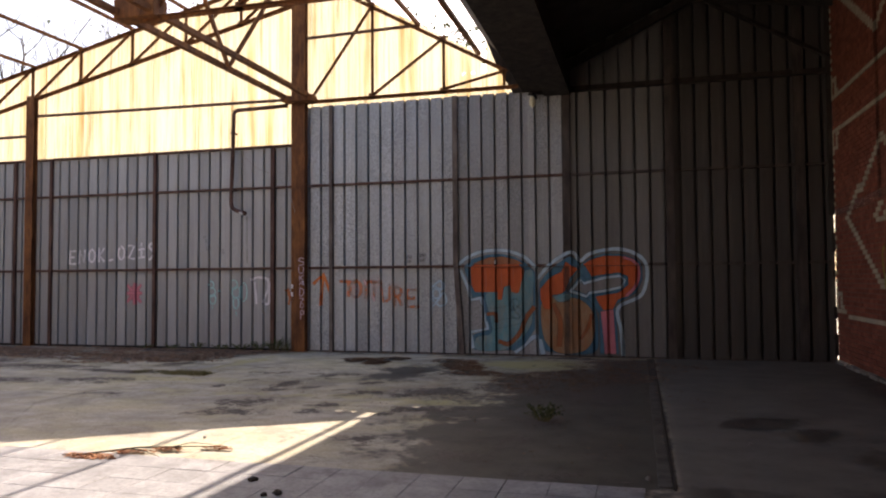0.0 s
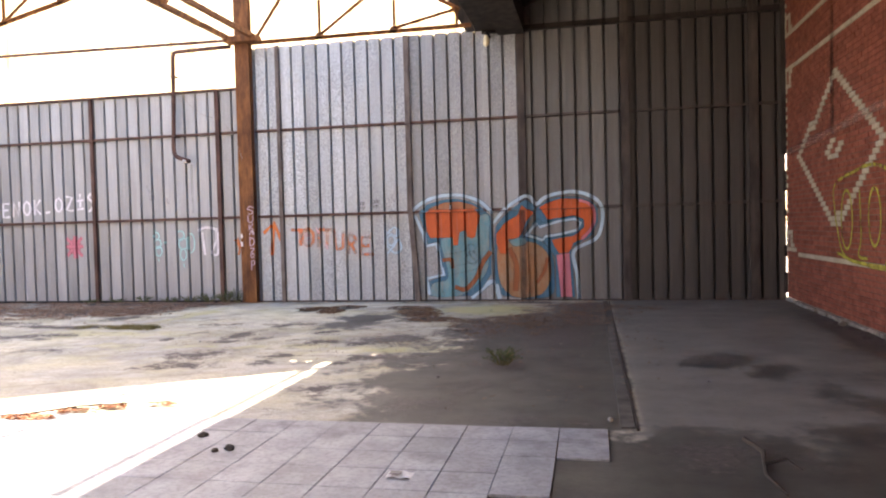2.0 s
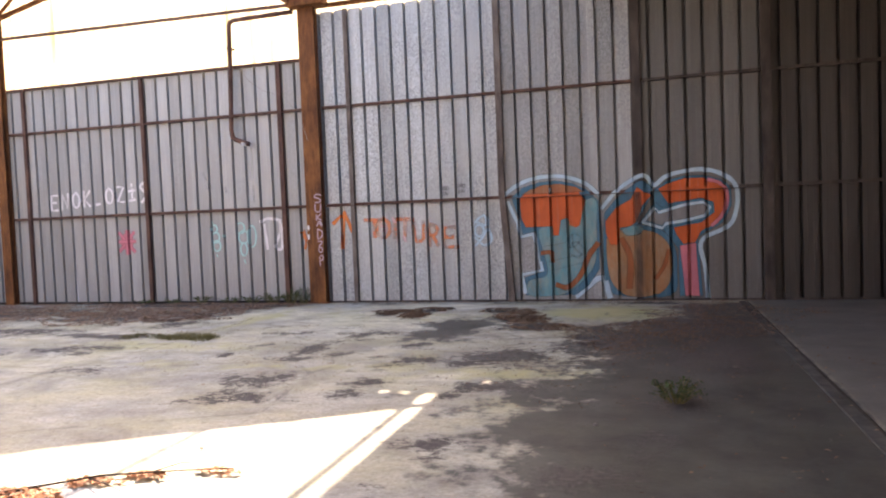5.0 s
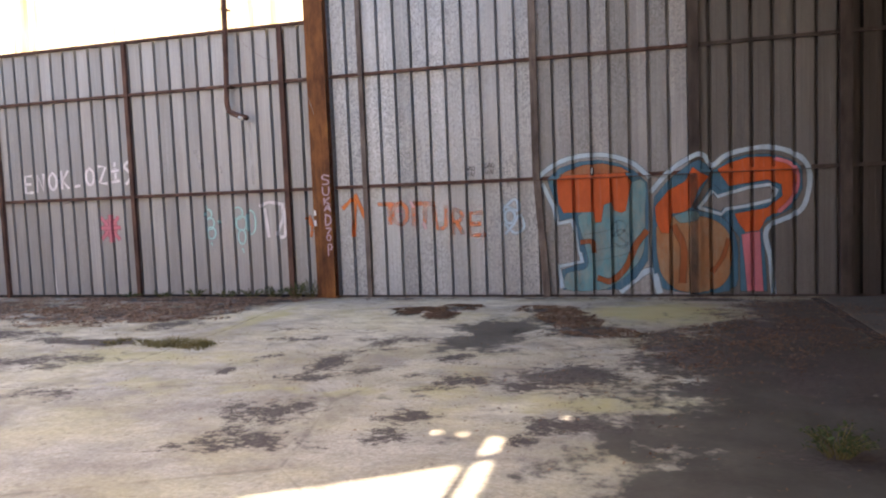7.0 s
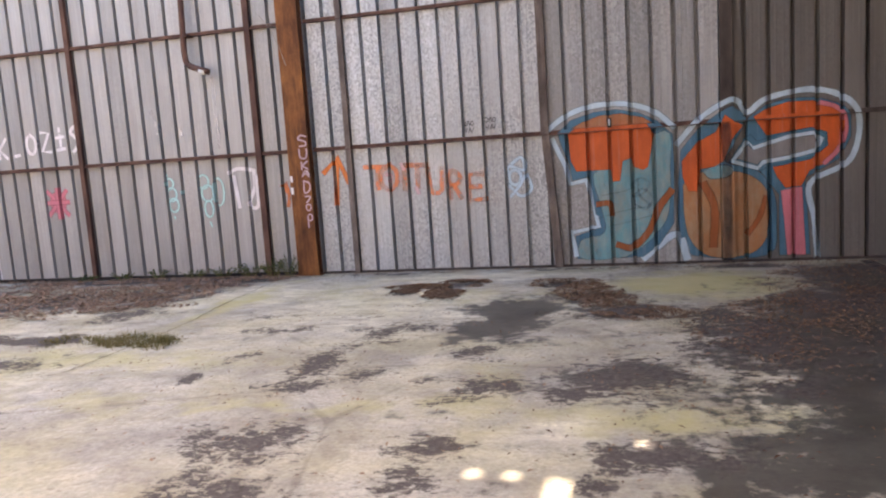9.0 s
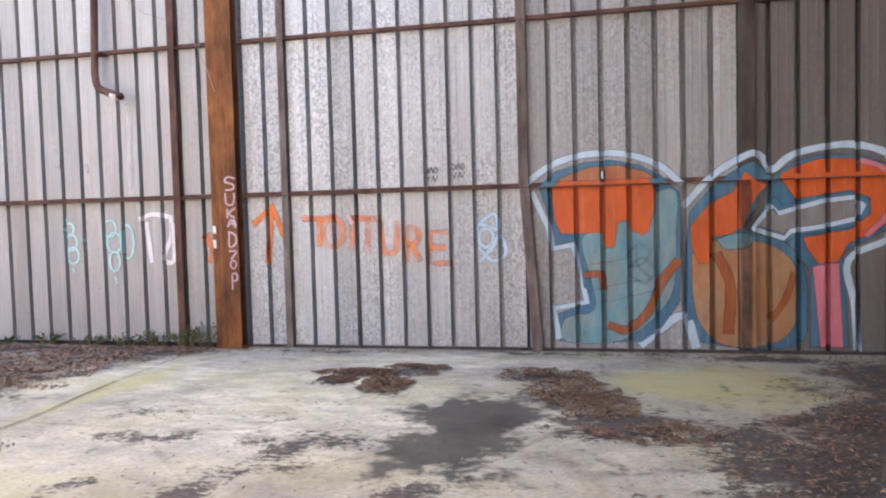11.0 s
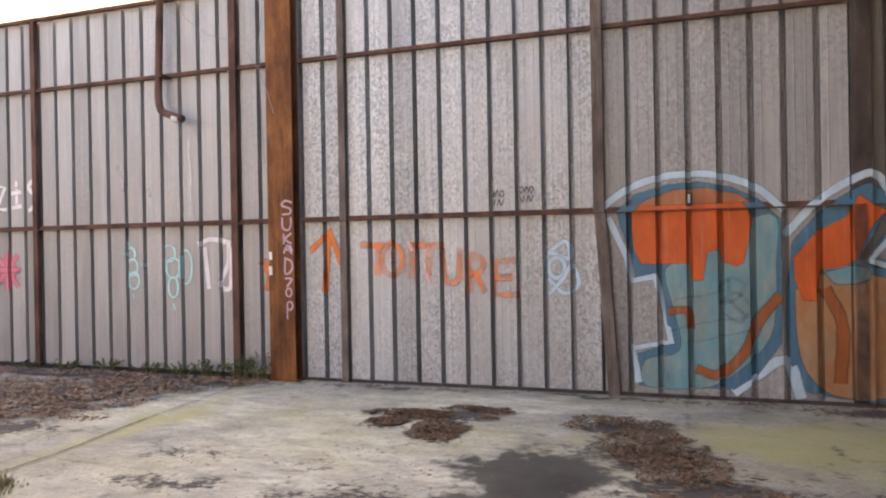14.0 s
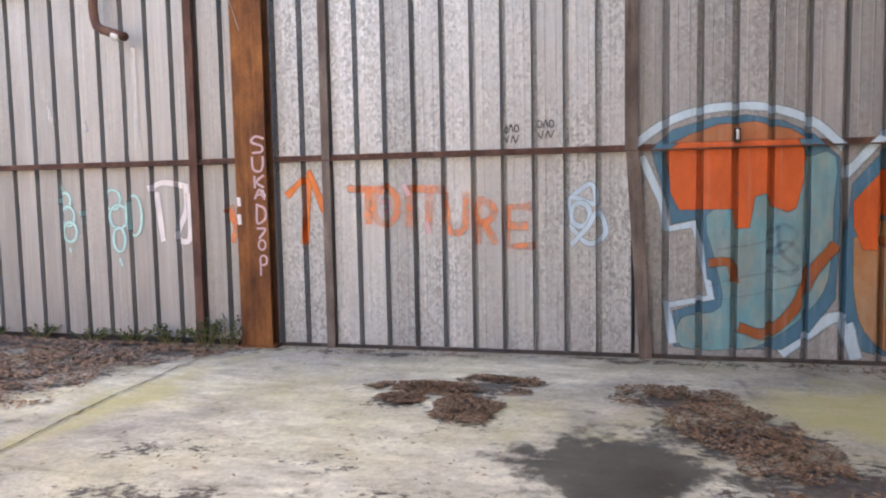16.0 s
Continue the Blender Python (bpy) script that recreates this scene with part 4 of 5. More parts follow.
    bm = stroke(bmesh.new(), ((-1.12, 1.27), (-0.94, 1.49), (-0.88, 1.41), (-0.48, 1.52), (-0.2, 1.55), (-0.11, 1.47), (-0.17, 1.34), (-0.48, 1.27), (-0.77, 1.23), (-0.83, 1.16), (-1.12, 1.26)), 0.05, top - 0.0036, False)
    part("loop_outline", off_grooves(bm), M_BLUEW, ob, "pale blue loop outline")
    # Dark translucent streak over the upright, so it reads darker than the paint.
    bm = stroke(bmesh.new(), ((-1.2, 1.72), (-1.19, 1.0), (-1.2, 0.06)), 0.11, PAINT_Y - 0.009)
    part("dark_streak", off_grooves(bm), M_UPRIGHT_STREAK, ob, "dark streak down the painted upright")
    bm = bmesh.new()
    for i, line in enumerate((((-2.34, 1.02), (-2.24, 1.12), (-2.12, 1.05), (-2.2, 0.92), (-2.33, 0.88)), ((-2.3, 0.78), (-2.16, 0.72), (-2.08, 0.86), (-2.2, 0.98), (-2.32, 0.9)), ((-2.26, 1.1), (-2.24, 0.9), (-2.12, 0.78)))):
        stroke(bm, line, 0.035, top - 0.0004 * i)
    part("scribble", off_grooves(bm), M_SCRIBBLE, ob, "dark blue scribble")
    bm = bmesh.new()
    for i, line in enumerate((((-2.78, 0.62), (-2.5, 0.7), (-2.1, 0.76)), ((-2.7, 0.5), (-2.4, 0.56), (-2.0, 0.66)), ((-2.72, 0.92), (-2.5, 0.95), (-2.3, 1.0)))):
        stroke(bm, line, 0.016, top - 0.0004 * i)
    part("scribble", off_grooves(bm), M_SCRIBBLE, ob, "dark blue scribble")


M_UPRIGHT_STREAK = faint("dark_streak_coat", (0.06, 0.045, 0.04), 0.7)
M_SCRIBBLE = faint("thin_blue_paint", (0.12, 0.24, 0.34), 0.32)
M_OSTROKE = spray("faded_orange_paint", (0.40, 0.12, 0.04), 0.25)
M_GREYP = spray("grey_paint", (0.27, 0.27, 0.275), 0.3)
M_ORANGE2 = faint("thin_orange_paint", (0.95, 0.28, 0.09), 0.66)
mural()

GLYPHS = {
    "E": [((0.9, 1), (0.1, 1), (0.05, 0), (0.95, 0)), ((0.1, 0.52), (0.75, 0.52))],
    "N": [((0, 0), (0.1, 1), (0.8, 0.05), (0.9, 1))],
    "O": [((0.5, 1), (0.1, 0.75), (0.08, 0.25), (0.5, 0), (0.9, 0.25), (0.9, 0.75), (0.5, 1))],
    "K": [((0.1, 1), (0.1, 0)), ((0.9, 1), (0.15, 0.45), (0.9, 0.0))],
    "Z": [((0.1, 1), (0.9, 0.95), (0.1, 0.05), (0.95, 0))],
    "I": [((0.5, 0.75), (0.5, 0)), ((0.1, 0), (0.9, 0.05)), ((0.1, 0.62), (0.9, 0.66)), ((0.5, 0.95), (0.52, 1.08))],
    "S": [((0.9, 0.9), (0.5, 1.05), (0.12, 0.8), (0.5, 0.52), (0.88, 0.3), (0.5, -0.05), (0.2, -0.2))],
    "T": [((0, 1), (1.0, 0.97)), ((0.62, 0.97), (0.6, 0.1))],
    "J": [((0.4, 1), (0.4, 0))],
    "U": [((0.05, 1), (0.15, 0.15), (0.5, 0), (0.85, 0.15), (0.92, 1))],
    "R": [((0.1, 0), (0.1, 1), (0.6, 1.0), (0.85, 0.78), (0.6, 0.55), (0.12, 0.5)), ((0.4, 0.5), (0.9, 0))],
    ".": [((0.2, 0.02), (0.7, 0.06))],
}


def lettering(name, label, letters, mat, width, height, y=PAINT_Y):
    """Hand-sprayed letters: (character, left, foot, breadth)."""
    ob = thing(name, label, "graffiti")
    for ch, x, z, w in letters:
        bm = bmesh.new()
        for j, s in enumerate(GLYPHS[ch]):
            stroke(bm, [(x + u * w, z + v * height) for u, v in s], width, y - 0.002 * j, len(s) > 3 and ch in "OSUR")
        part("letter", off_grooves(bm), mat, ob)
    return ob


lettering("painted_name", "white spray-painted words on the ribbed sheet",
          [(ch, ribs(-13.1 + PITCH * i, 0)[0] + 0.17 * PITCH, 1.93 + 0.017 * i, 0.66 * PITCH) for i, ch in enumerate("ENOK.OZIS")], M_WHITE, 0.06, 0.3)
ARROW = lettering("painted_sign", "faded orange spray-painted word on the ribbed sheet",
                  [("T", -5.93, 1.14, 0.3), ("O", -5.71, 1.15, 0.26), ("J", -5.44, 1.14, 0.2), ("T", -5.34, 1.13, 0.28), ("U", -5.03, 1.07, 0.22), ("R", -4.75, 0.99, 0.2), ("E", -4.48, 0.95, 0.24)], M_ORANGE2, 0.075, 0.34)
bm = stroke(bmesh.new(), ((-6.38, 0.99), (-6.36, 1.3), (-6.33, 1.6)), 0.075, PAINT_Y, False)
stroke(bm, ((-6.54, 1.44), (-6.32, 1.64), (-6.18, 1.29)), 0.075, PAINT_Y - 0.001, False)
tagged(part("painted_arrow", off_grooves(bm), spray("pale_orange_paint", (0.90, 0.26, 0.07), 0.3)), "orange spray-painted arrow pointing up", "graffiti")


def tag(name, label, strokes, mat, width, y=PAINT_Y, clip=True):
    ob = thing(name, label, "graffiti")
    for i, s in enumerate(strokes):
        bm = stroke(bmesh.new(), s, width, y - 0.002 * (i % 6))
        part("stroke", off_grooves(bm) if clip else bm, mat, ob)
    return ob


def ring(cx, cz, rx, rz, n=9):
    return [(cx + rx * math.cos(2 * math.pi * i / n), cz + rz * math.sin(2 * math.pi * i / n)) for i in range(n + 1)]


tag("spray_tag", "pale blue looping tag on ribbed sheet", [((-3.92, 1.36), (-3.74, 1.48), (-3.71, 1.31), (-3.91, 1.37), (-3.92, 1.22)), ring(-3.83, 1.22, 0.08, 0.1), ((-3.92, 1.12), (-3.76, 0.97), (-3.62, 1.06), (-3.68, 1.24), (-3.78, 1.1), (-3.9, 0.97))], M_BLUEW, 0.046)
tag("spray_tag", "white spray-painted letter on ribbed sheet", [((-8.03, 1.53), (-7.86, 1.58), (-7.63, 1.54)), ((-7.95, 1.47), (-7.92, 1.2), (-7.9, 1.02)), ((-7.62, 1.54), (-7.63, 1.3), (-7.74, 1.05), (-7.6, 1.03), (-7.59, 1.45))], M_WHITE, 0.065)
tag("spray_tag", "faint cyan looping tag on ribbed sheet", [ring(-9.03, 1.42, 0.07, 0.08), ring(-9.0, 1.26, 0.08, 0.1), ring(-8.98, 1.1, 0.08, 0.1), ((-8.84, 1.3), (-8.8, 1.2)), ((-9.06, 1.56), (-9.05, 1.54)), ((-8.99, 0.93), (-8.98, 0.9))], M_CYAN, 0.034)
tag("spray_tag", "faint cyan looping tag with drips on ribbed sheet", [ring(-8.46, 1.42, 0.09, 0.1), ring(-8.4, 1.25, 0.1, 0.12), ring(-8.22, 1.26, 0.09, 0.2), ring(-8.4, 1.02, 0.07, 0.12), ((-8.4, 0.82), (-8.38, 0.76))], M_CYAN, 0.034)
tag("spray_tag", "pink sprayed flower blot on ribbed sheet", [ring(-11.02, 1.24, 0.12, 0.14), ring(-11.02, 1.24, 0.05, 0.06), ((-11.2, 1.42), (-10.85, 1.04)), ((-10.85, 1.42), (-11.2, 1.05)), ((-11.02, 1.45), (-11.02, 1.0)), ((-11.24, 1.24), (-10.82, 1.24))], M_PINK, 0.07)
tag("spray_tag", "small orange blot beside the column", [((-7.14, 1.33), (-7.1, 1.15), (-7.13, 1.0)), ((-7.2, 1.3), (-7.12, 1.2))], M_ORANGE2, 0.06)
M_HAZE = faint("thin_white_paint", (0.8, 0.79, 0.77), 0.5)
tag("paint_drip", "thin white paint drip down the sheet", [((-12.32, 1.1), (-12.31, 0.6), (-12.29, 0.06))], M_WHITE, 0.03)
tag("paint_drip", "faint white drips below the pipe end", [((-8.27, 2.98), (-8.27, 2.4), (-8.26, 1.85)), ((-8.14, 2.9), (-8.14, 2.3), (-8.13, 1.9))], M_HAZE, 0.05)
tag("paint_blot", "dull white paint blots on the sheet", [((-9.16, 2.42), (-9.12, 2.2)), ((-8.74, 2.2), (-8.72, 2.12)), ((-9.2, 2.5), (-9.19, 2.46))], M_HAZE, 0.05)
tag("paint_dab", "small mauve dabs over the orange word", [((-5.62, 1.36), (-5.54, 1.34), (-5.58, 1.26)), ((-5.4, 1.5), (-5.36, 1.42)), ((-5.2, 1.16), (-5.17, 1.08))], M_MAUVE, 0.05)
for mx, mz in ((-4.42, 1.97), (-4.12, 2.0)):
    tag("marker_scrawl", "small black marker scrawl on ribbed sheet", [ring(mx - 0.05, mz, 0.022, 0.03, 6), ((mx - 0.02, mz - 0.03), (mx, mz + 0.035), (mx + 0.02, mz - 0.03)), ring(mx + 0.05, mz, 0.02, 0.03, 6),
        ((mx - 0.07, mz - 0.07), (mx - 0.04, mz - 0.12), (mx - 0.02, mz - 0.06)), ((mx + 0.0, mz - 0.12), (mx + 0.02, mz - 0.06), (mx + 0.04, mz - 0.12), (mx + 0.07, mz - 0.06))], M_BLACK, 0.009)
# the column's writing, one loop below the other
tag("column_tag", "pinkish white letters sprayed down the rusty column",
    [((-6.7, 1.96), (-6.78, 1.98), (-6.82, 1.93), (-6.72, 1.89), (-6.72, 1.84), (-6.81, 1.83)), ((-6.82, 1.79), (-6.81, 1.68), (-6.74, 1.66), (-6.71, 1.72), (-6.71, 1.79)),
     ((-6.8, 1.61), (-6.8, 1.51)), ((-6.71, 1.62), (-6.78, 1.56), (-6.71, 1.51)), ((-6.8, 1.41), (-6.75, 1.49), (-6.7, 1.4)), ((-6.78, 1.44), (-6.71, 1.45)),
     ((-6.79, 1.35), (-6.79, 1.18), (-6.71, 1.22), (-6.71, 1.31), (-6.79, 1.35)), ((-6.79, 1.13), (-6.71, 1.12), (-6.77, 1.04))], M_MAUVE, 0.024, WALL_Y - 0.158, False)
tag("column_tag", "small pale rings sprayed down the rusty column", [ring(-6.75, 0.975, 0.036, 0.045), ring(-6.74, 0.83, 0.036, 0.045), ((-6.77, 0.84), (-6.77, 0.69))], M_MAUVE, 0.02, WALL_Y - 0.158, False)
tag("column_tag", "white paint dabs on the column's edge", [((-6.975, 1.41), (-6.97, 1.35)), ((-6.975, 1.25), (-6.97, 1.18)), ((-6.73, 1.47), (-6.71, 1.43))], M_WHITE, 0.042, WALL_Y - 0.159, False)


# graffiti on the brick wall, drawn in the plane of its face
def brick_tag(label, strokes, mat, width):
    ob = thing("brick_tag", label, "graffiti")
    for i, s in enumerate(strokes):
        bm = stroke(bmesh.new(), s, width, 0.002 * i)
        for v in bm.verts:
            v.co = Vector((BRICK_X - 0.018 - v.co.y, v.co.x, v.co.z))
        part("stroke", bm, mat, ob)
    return ob


brick_tag("yellow spray-painted face-like emblem on the brick wall",
          [((11.3, 1.4), (11.35, 1.9), (10.6, 2.05), (9.9, 2.1), (9.3, 1.95), (8.95, 1.7), (9.25, 1.45), (9.1, 1.2), (9.4, 0.85), (10.3, 0.85), (11.0, 0.95), (11.3, 1.4)),
           ring(10.85, 1.42, 0.22, 0.4), ring(9.85, 1.45, 0.2, 0.36), ((10.35, 1.8), (10.3, 1.2), (10.4, 0.95), (10.1, 0.92)), ((11.2, 0.95), (10.5, 0.86), (9.4, 0.84), (9.45, 0.72), (9.5, 0.9))], M_YELLOW, 0.045)
brick_tag("mauve spray-painted loops on the brick wall",
          [((8.95, 2.3), (8.9, 1.4), (8.6, 1.2), (8.5, 2.0), (8.1, 2.15), (8.15, 1.3)), ring(8.45, 1.5, 0.2, 0.45), ((8.95, 2.35), (8.0, 2.45)), ring(7.75, 1.6, 0.12, 0.16), ring(7.75, 1.25, 0.12, 0.16), ((7.4, 2.6), (7.7, 2.2), (7.6, 1.2), (7.45, 0.9))], faint("thin_mauve_paint", (0.55, 0.36, 0.47), 0.6), 0.05)


# ---- fixtures ----
def drain_pipe():
    ob = thing("drain_pipe", "rusty bent pipe hanging on the sheet wall", "pipe", at=(-8.4, 13.86, 5.25))
    path = [(1.3, 0, 0.02), (0.6, 0, 0.01), (0.1, 0, 0), (0.03, 0, -0.02), (0.0, 0, -0.09), (-0.02, 0, -1.0), (-0.06, 0, -1.98), (-0.05, 0, -2.08), (-0.02, -0.01, -2.15), (0.05, -0.03, -2.19), (0.17, -0.05, -2.235), (0.34, -0.08, -2.29)]
    part("tube", tube(bmesh.new(), path, 0.043, 12), M_RAIL, ob, smooth=True)
    part("collar", tube(bmesh.new(), [(0.2, -0.057, -2.262), (0.29, -0.073, -2.291)], 0.046, 12), M_ZINC, ob, "pale zinc collar", smooth=True)
    for z in (-0.5, -1.75):
        part("clip", boxed(-0.06, 0.03, -0.04, 0.13, z - 0.015, z + 0.015, bevel=0.003), M_RAIL, ob)


M_ZINC = speckled("pale_zinc", (0.5, 0.5, 0.5), (0.7, 0.7, 0.69), 20.0, 0.4, 0.001, 0.0)
drain_pipe()


M_GLOBE = speckled("yellowed_glass", (0.6, 0.55, 0.36), (0.78, 0.74, 0.55), 20.0, 0.3, 0.001, 0.0)


def wall_lamp():
    ob = thing("wall_lamp", "small yellowed globe lamp hung under the gutter's end", "lamp", at=(-1.80, 13.45, 4.92))
    part("arm", tube(bmesh.new(), [(0.05, 0.57, 0.16), (0.05, 0.2, 0.16), (0.05, 0.04, 0.12), (0.05, 0.0, 0.05)], 0.02, 8), M_DARK, ob)
    bm = bmesh.new()
    tube(bm, [(0.05, 0, 0.06), (0.05, 0, 0.03), (0.05, 0, -0.02), (0.05, 0, -0.1), (0.05, 0, -0.15)], [0.03, 0.045, 0.06, 0.055, 0.02], 12)
    part("globe", bm, M_GLOBE, ob, "dusty yellowed glass globe", smooth=True)


wall_lamp()


def latch():
    ob = thing("latch", "small dark steel latch on the painted rail", "latch", at=(-2.59, 13.925, 1.83))
    part("plate", boxed(-0.025, 0.025, -0.008, 0.0, -0.05, 0.07, bevel=0.003), M_DARK, ob)
    part("bolt", tube(bmesh.new(), [(0, -0.01, 0.05), (0, -0.04, 0.045), (0, -0.045, -0.02)], 0.012, 8), M_ZINC, ob)


latch()


def wires():
    for pts in (((-8.3, 13.97, 4.4), (-8.1, 13.93, 4.15), (-7.8, 13.9, 3.93), (-7.52, 13.87, 3.83)),
                ((-7.3, 13.96, 3.68), (-7.1, 13.87, 3.45), (-6.98, 13.838, 3.2), (-6.9, 13.838, 2.95)),
                ((-7.1, 13.97, 4.2), (-7.12, 13.9, 3.7), (-7.06, 13.84, 3.1), (-7.03, 13.84, 2.4))):
        tagged(part("loose_wire", tube(bmesh.new(), [p for p in pts], 0.004, 5), M_CONC), "thin pale wire hanging at the column", "wire", "loose wires")


wires()


# ---- plants, litter ----
def leaf_mat(name, a, b):
    k = Mat(name, 0.8, 0.0, 0.2)
    k.colour(k.mix(k.island(), a, b))
    return k.m


M_LITTER = leaf_mat("dry_leaves", (0.115, 0.07, 0.047), (0.34, 0.22, 0.145))
M_DRIFT = leaf_mat("weathered_leaves", (0.17, 0.105, 0.075), (0.44, 0.30, 0.21))
M_REDLEAF = leaf_mat("reddish_leaves", (0.30, 0.13, 0.07), (0.55, 0.30, 0.17))
M_GREEN = leaf_mat("green_leaves", (0.035, 0.06, 0.022), (0.10, 0.13, 0.05))
M_GRASS = leaf_mat("dry_grass", (0.13, 0.115, 0.045), (0.26, 0.22, 0.10))
M_BARK = speckled("bark", (0.032, 0.026, 0.021), (0.075, 0.06, 0.048), 8.0, 0.9, 0.004, 0.0)


def leaf_quads(verts, faces, p, size, rng, flat=0.35):
    a = rng.uniform(0, 2 * math.pi)
    u = Vector((math.cos(a), math.sin(a), rng.uniform(-flat, flat))).normalized() * size
    w = Vector((-math.sin(a), math.cos(a), rng.uniform(-flat, flat))).normalized() * size * rng.uniform(0.3, 0.55)
    b = len(verts)
    mid = p + Vector((0, 0, size * rng.uniform(0.05, 0.3)))
    verts.extend([tuple(p - u), tuple(mid - w), tuple(p + u), tuple(mid + w)])
    faces.append((b, b + 1, b + 2, b + 3))


def litter(name, label, spots, count, size, seed, mat):
    """Many small dry leaves strewn in soft heaps."""
    rng = random.Random(seed)
    verts, faces = [], []
    total = sum(rx * ry for _, _, rx, ry in spots)
    for cx, cy, rx, ry in spots:
        for _ in range(int(count * rx * ry / total)):
            a, r = rng.uniform(0, 2 * math.pi), math.sqrt(rng.random())
            lump = 1.0 + 0.35 * noise.noise((math.cos(a) * 1.7 + cx * 3, math.sin(a) * 1.7 + cy * 3, seed))
            x, y = cx + rx * r * lump * math.cos(a), cy + ry * r * lump * math.sin(a)
            if y > 13.93 or (noise.noise((x * 2.6, y * 3.4, 4)) + 0.25 * noise.noise((x * 9, y * 9, 1)) < -0.18 and r > 0.45):
                continue
            h = max(0.0, 0.03 * (1 - r) + 0.01 * noise.noise((x * 5, y * 5, 0)))
            leaf_quads(verts, faces, Vector((x, y, 0.012 + h * rng.random())), size * rng.uniform(0.6, 1.4), rng)
    me = bpy.data.meshes.new(name)
    me.from_pydata(verts, [], faces)
    me.materials.append(mat)
    return tagged(new(name, me), label, "leaves", kind="stuff")


litter("leaf_litter", "brown dead leaves drifted against the wall", [(-9.6, 12.4, 1.6, 1.4), (-8.35, 12.5, 0.9, 1.0), (-8.1, 13.35, 0.9, 0.5), (-12.5, 12.7, 2.4, 1.2), (-7.45, 13.65, 0.5, 0.25), (-9.3, 13.7, 2.1, 0.22), (-15.5, 13.0, 1.8, 0.8)], 20000, 0.026, 11, M_DRIFT)
litter("leaf_litter", "brown dead leaves strewn on bare concrete", [(-4.75, 12.72, 0.62, 0.17), (-4.35, 13.0, 0.32, 0.15), (-5.0, 12.42, 0.2, 0.16), (-4.5, 12.3, 0.24, 0.38)], 6000, 0.017, 12, M_LITTER)
litter("leaf_litter", "brown dead leaves strewn on bare concrete", [(-3.15, 12.8, 0.42, 0.26), (-2.85, 12.2, 0.36, 0.5), (-2.62, 11.55, 0.28, 0.5), (-2.3, 11.15, 0.4, 0.3)], 6000, 0.017, 13, M_LITTER)
litter("leaf_litter", "scattered dead leaves along the foot of the wall", [(-5.0, 13.8, 1.7, 0.1), (-1.4, 13.75, 1.9, 0.14), (0.0, 12.6, 1.2, 0.9), (-1.3, 10.6, 0.8, 1.2), (-0.4, 11.2, 0.9, 1.0)], 6500, 0.018, 14, M_LITTER)
litter("leaf_litter", "a few dead leaf crumbs over the floor", [(-4.5, 9.5, 2.5, 2.2), (-2.2, 8.6, 1.2, 1.6), (-0.5, 9.0, 1.6, 3.0), (-8.5, 10.2, 1.6, 0.9)], 1500, 0.016, 15, M_LITTER)


def blades(bm, base, n, h, spread, rng, wide=0.008):
    for _ in range(n):
        a = rng.uniform(0, 2 * math.pi)
        r = spread * math.sqrt(rng.random())
        p = Vector(base) + Vector((math.cos(a) * r, math.sin(a) * r * 0.6, 0))
        lean = Vector((math.cos(a), math.sin(a), 0)) * rng.uniform(0.1, 0.8) * h
        hh = h * rng.uniform(0.4, 1.0)
        side = Vector((-math.sin(a), math.cos(a), 0)) * wide
        v = [bm.verts.new(q) for q in (p - side, p + side, p + lean * 0.4 + Vector((0, 0, hh * 0.7)) + side * 0.6, p + lean * 0.4 + Vector((0, 0, hh * 0.7)) - side * 0.6, p + lean + Vector((0, 0, hh)))]
        bm.faces.new((v[0], v[1], v[2], v[3]))
        bm.faces.new((v[3], v[2], v[4]))
    return bm


def grass():
    rng = random.Random(21)
    bm = bmesh.new()
    for i in range(70):
        f = rng.random() ** 0.35
        blades(bm, (-8.5 + 1.9 * f, 10.2 + 0.2 * rng.gauss(0, 0.6), 0), 34, 0.03 + 0.05 * f * rng.random(), 0.13, rng, 0.0035)
    tagged(part("grass", bm, M_GRASS), "low yellowish grass tuft growing from a joint", "grass", kind="stuff")


grass()


def weed(x, y, h, n, seed, label, mat=None, spread=0.2):
    """A small weed: thin stems with many leaves."""
    rng = random.Random(seed)
    ob = thing("weed", label, "weed", "weeds", at=(x, y, 0))
    stems, verts, faces = bmesh.new(), [], []
    for _ in range(n):
        a = rng.uniform(0, 2 * math.pi)
        tip = Vector((math.cos(a) * spread * rng.uniform(0.4, 1.3), math.sin(a) * spread * 0.7, h * rng.uniform(0.5, 1.0)))
        foot = Vector((tip.x * 0.25, tip.y * 0.25, 0.0))
        mid = foot.lerp(tip, 0.5) + Vector((0, 0, h * 0.15))
        tube(stems, [foot, mid, tip], [0.004, 0.003, 0.0015], 4)
        for f in np.linspace(0.25, 1.0, 9):
            p = foot.lerp(mid, f * 2) if f < 0.5 else mid.lerp(tip, f * 2 - 1)
            leaf_quads(verts, faces, p + Vector((rng.uniform(-0.02, 0.02), rng.uniform(-0.02, 0.02), 0)), rng.uniform(0.014, 0.03), rng, 0.9)
    tagged(part("stalk", stems, M_GRASS, ob), kind="stuff")
    me = bpy.data.meshes.new("foliage")
    me.from_pydata(verts, [], faces)
    me.materials.append(mat or M_GREEN)
    new("foliage", me).parent = ob
    return ob


weed(-0.85, 7.6, 0.17, 30, 31, "small green weed in dark dirt on the concrete", spread=0.2)
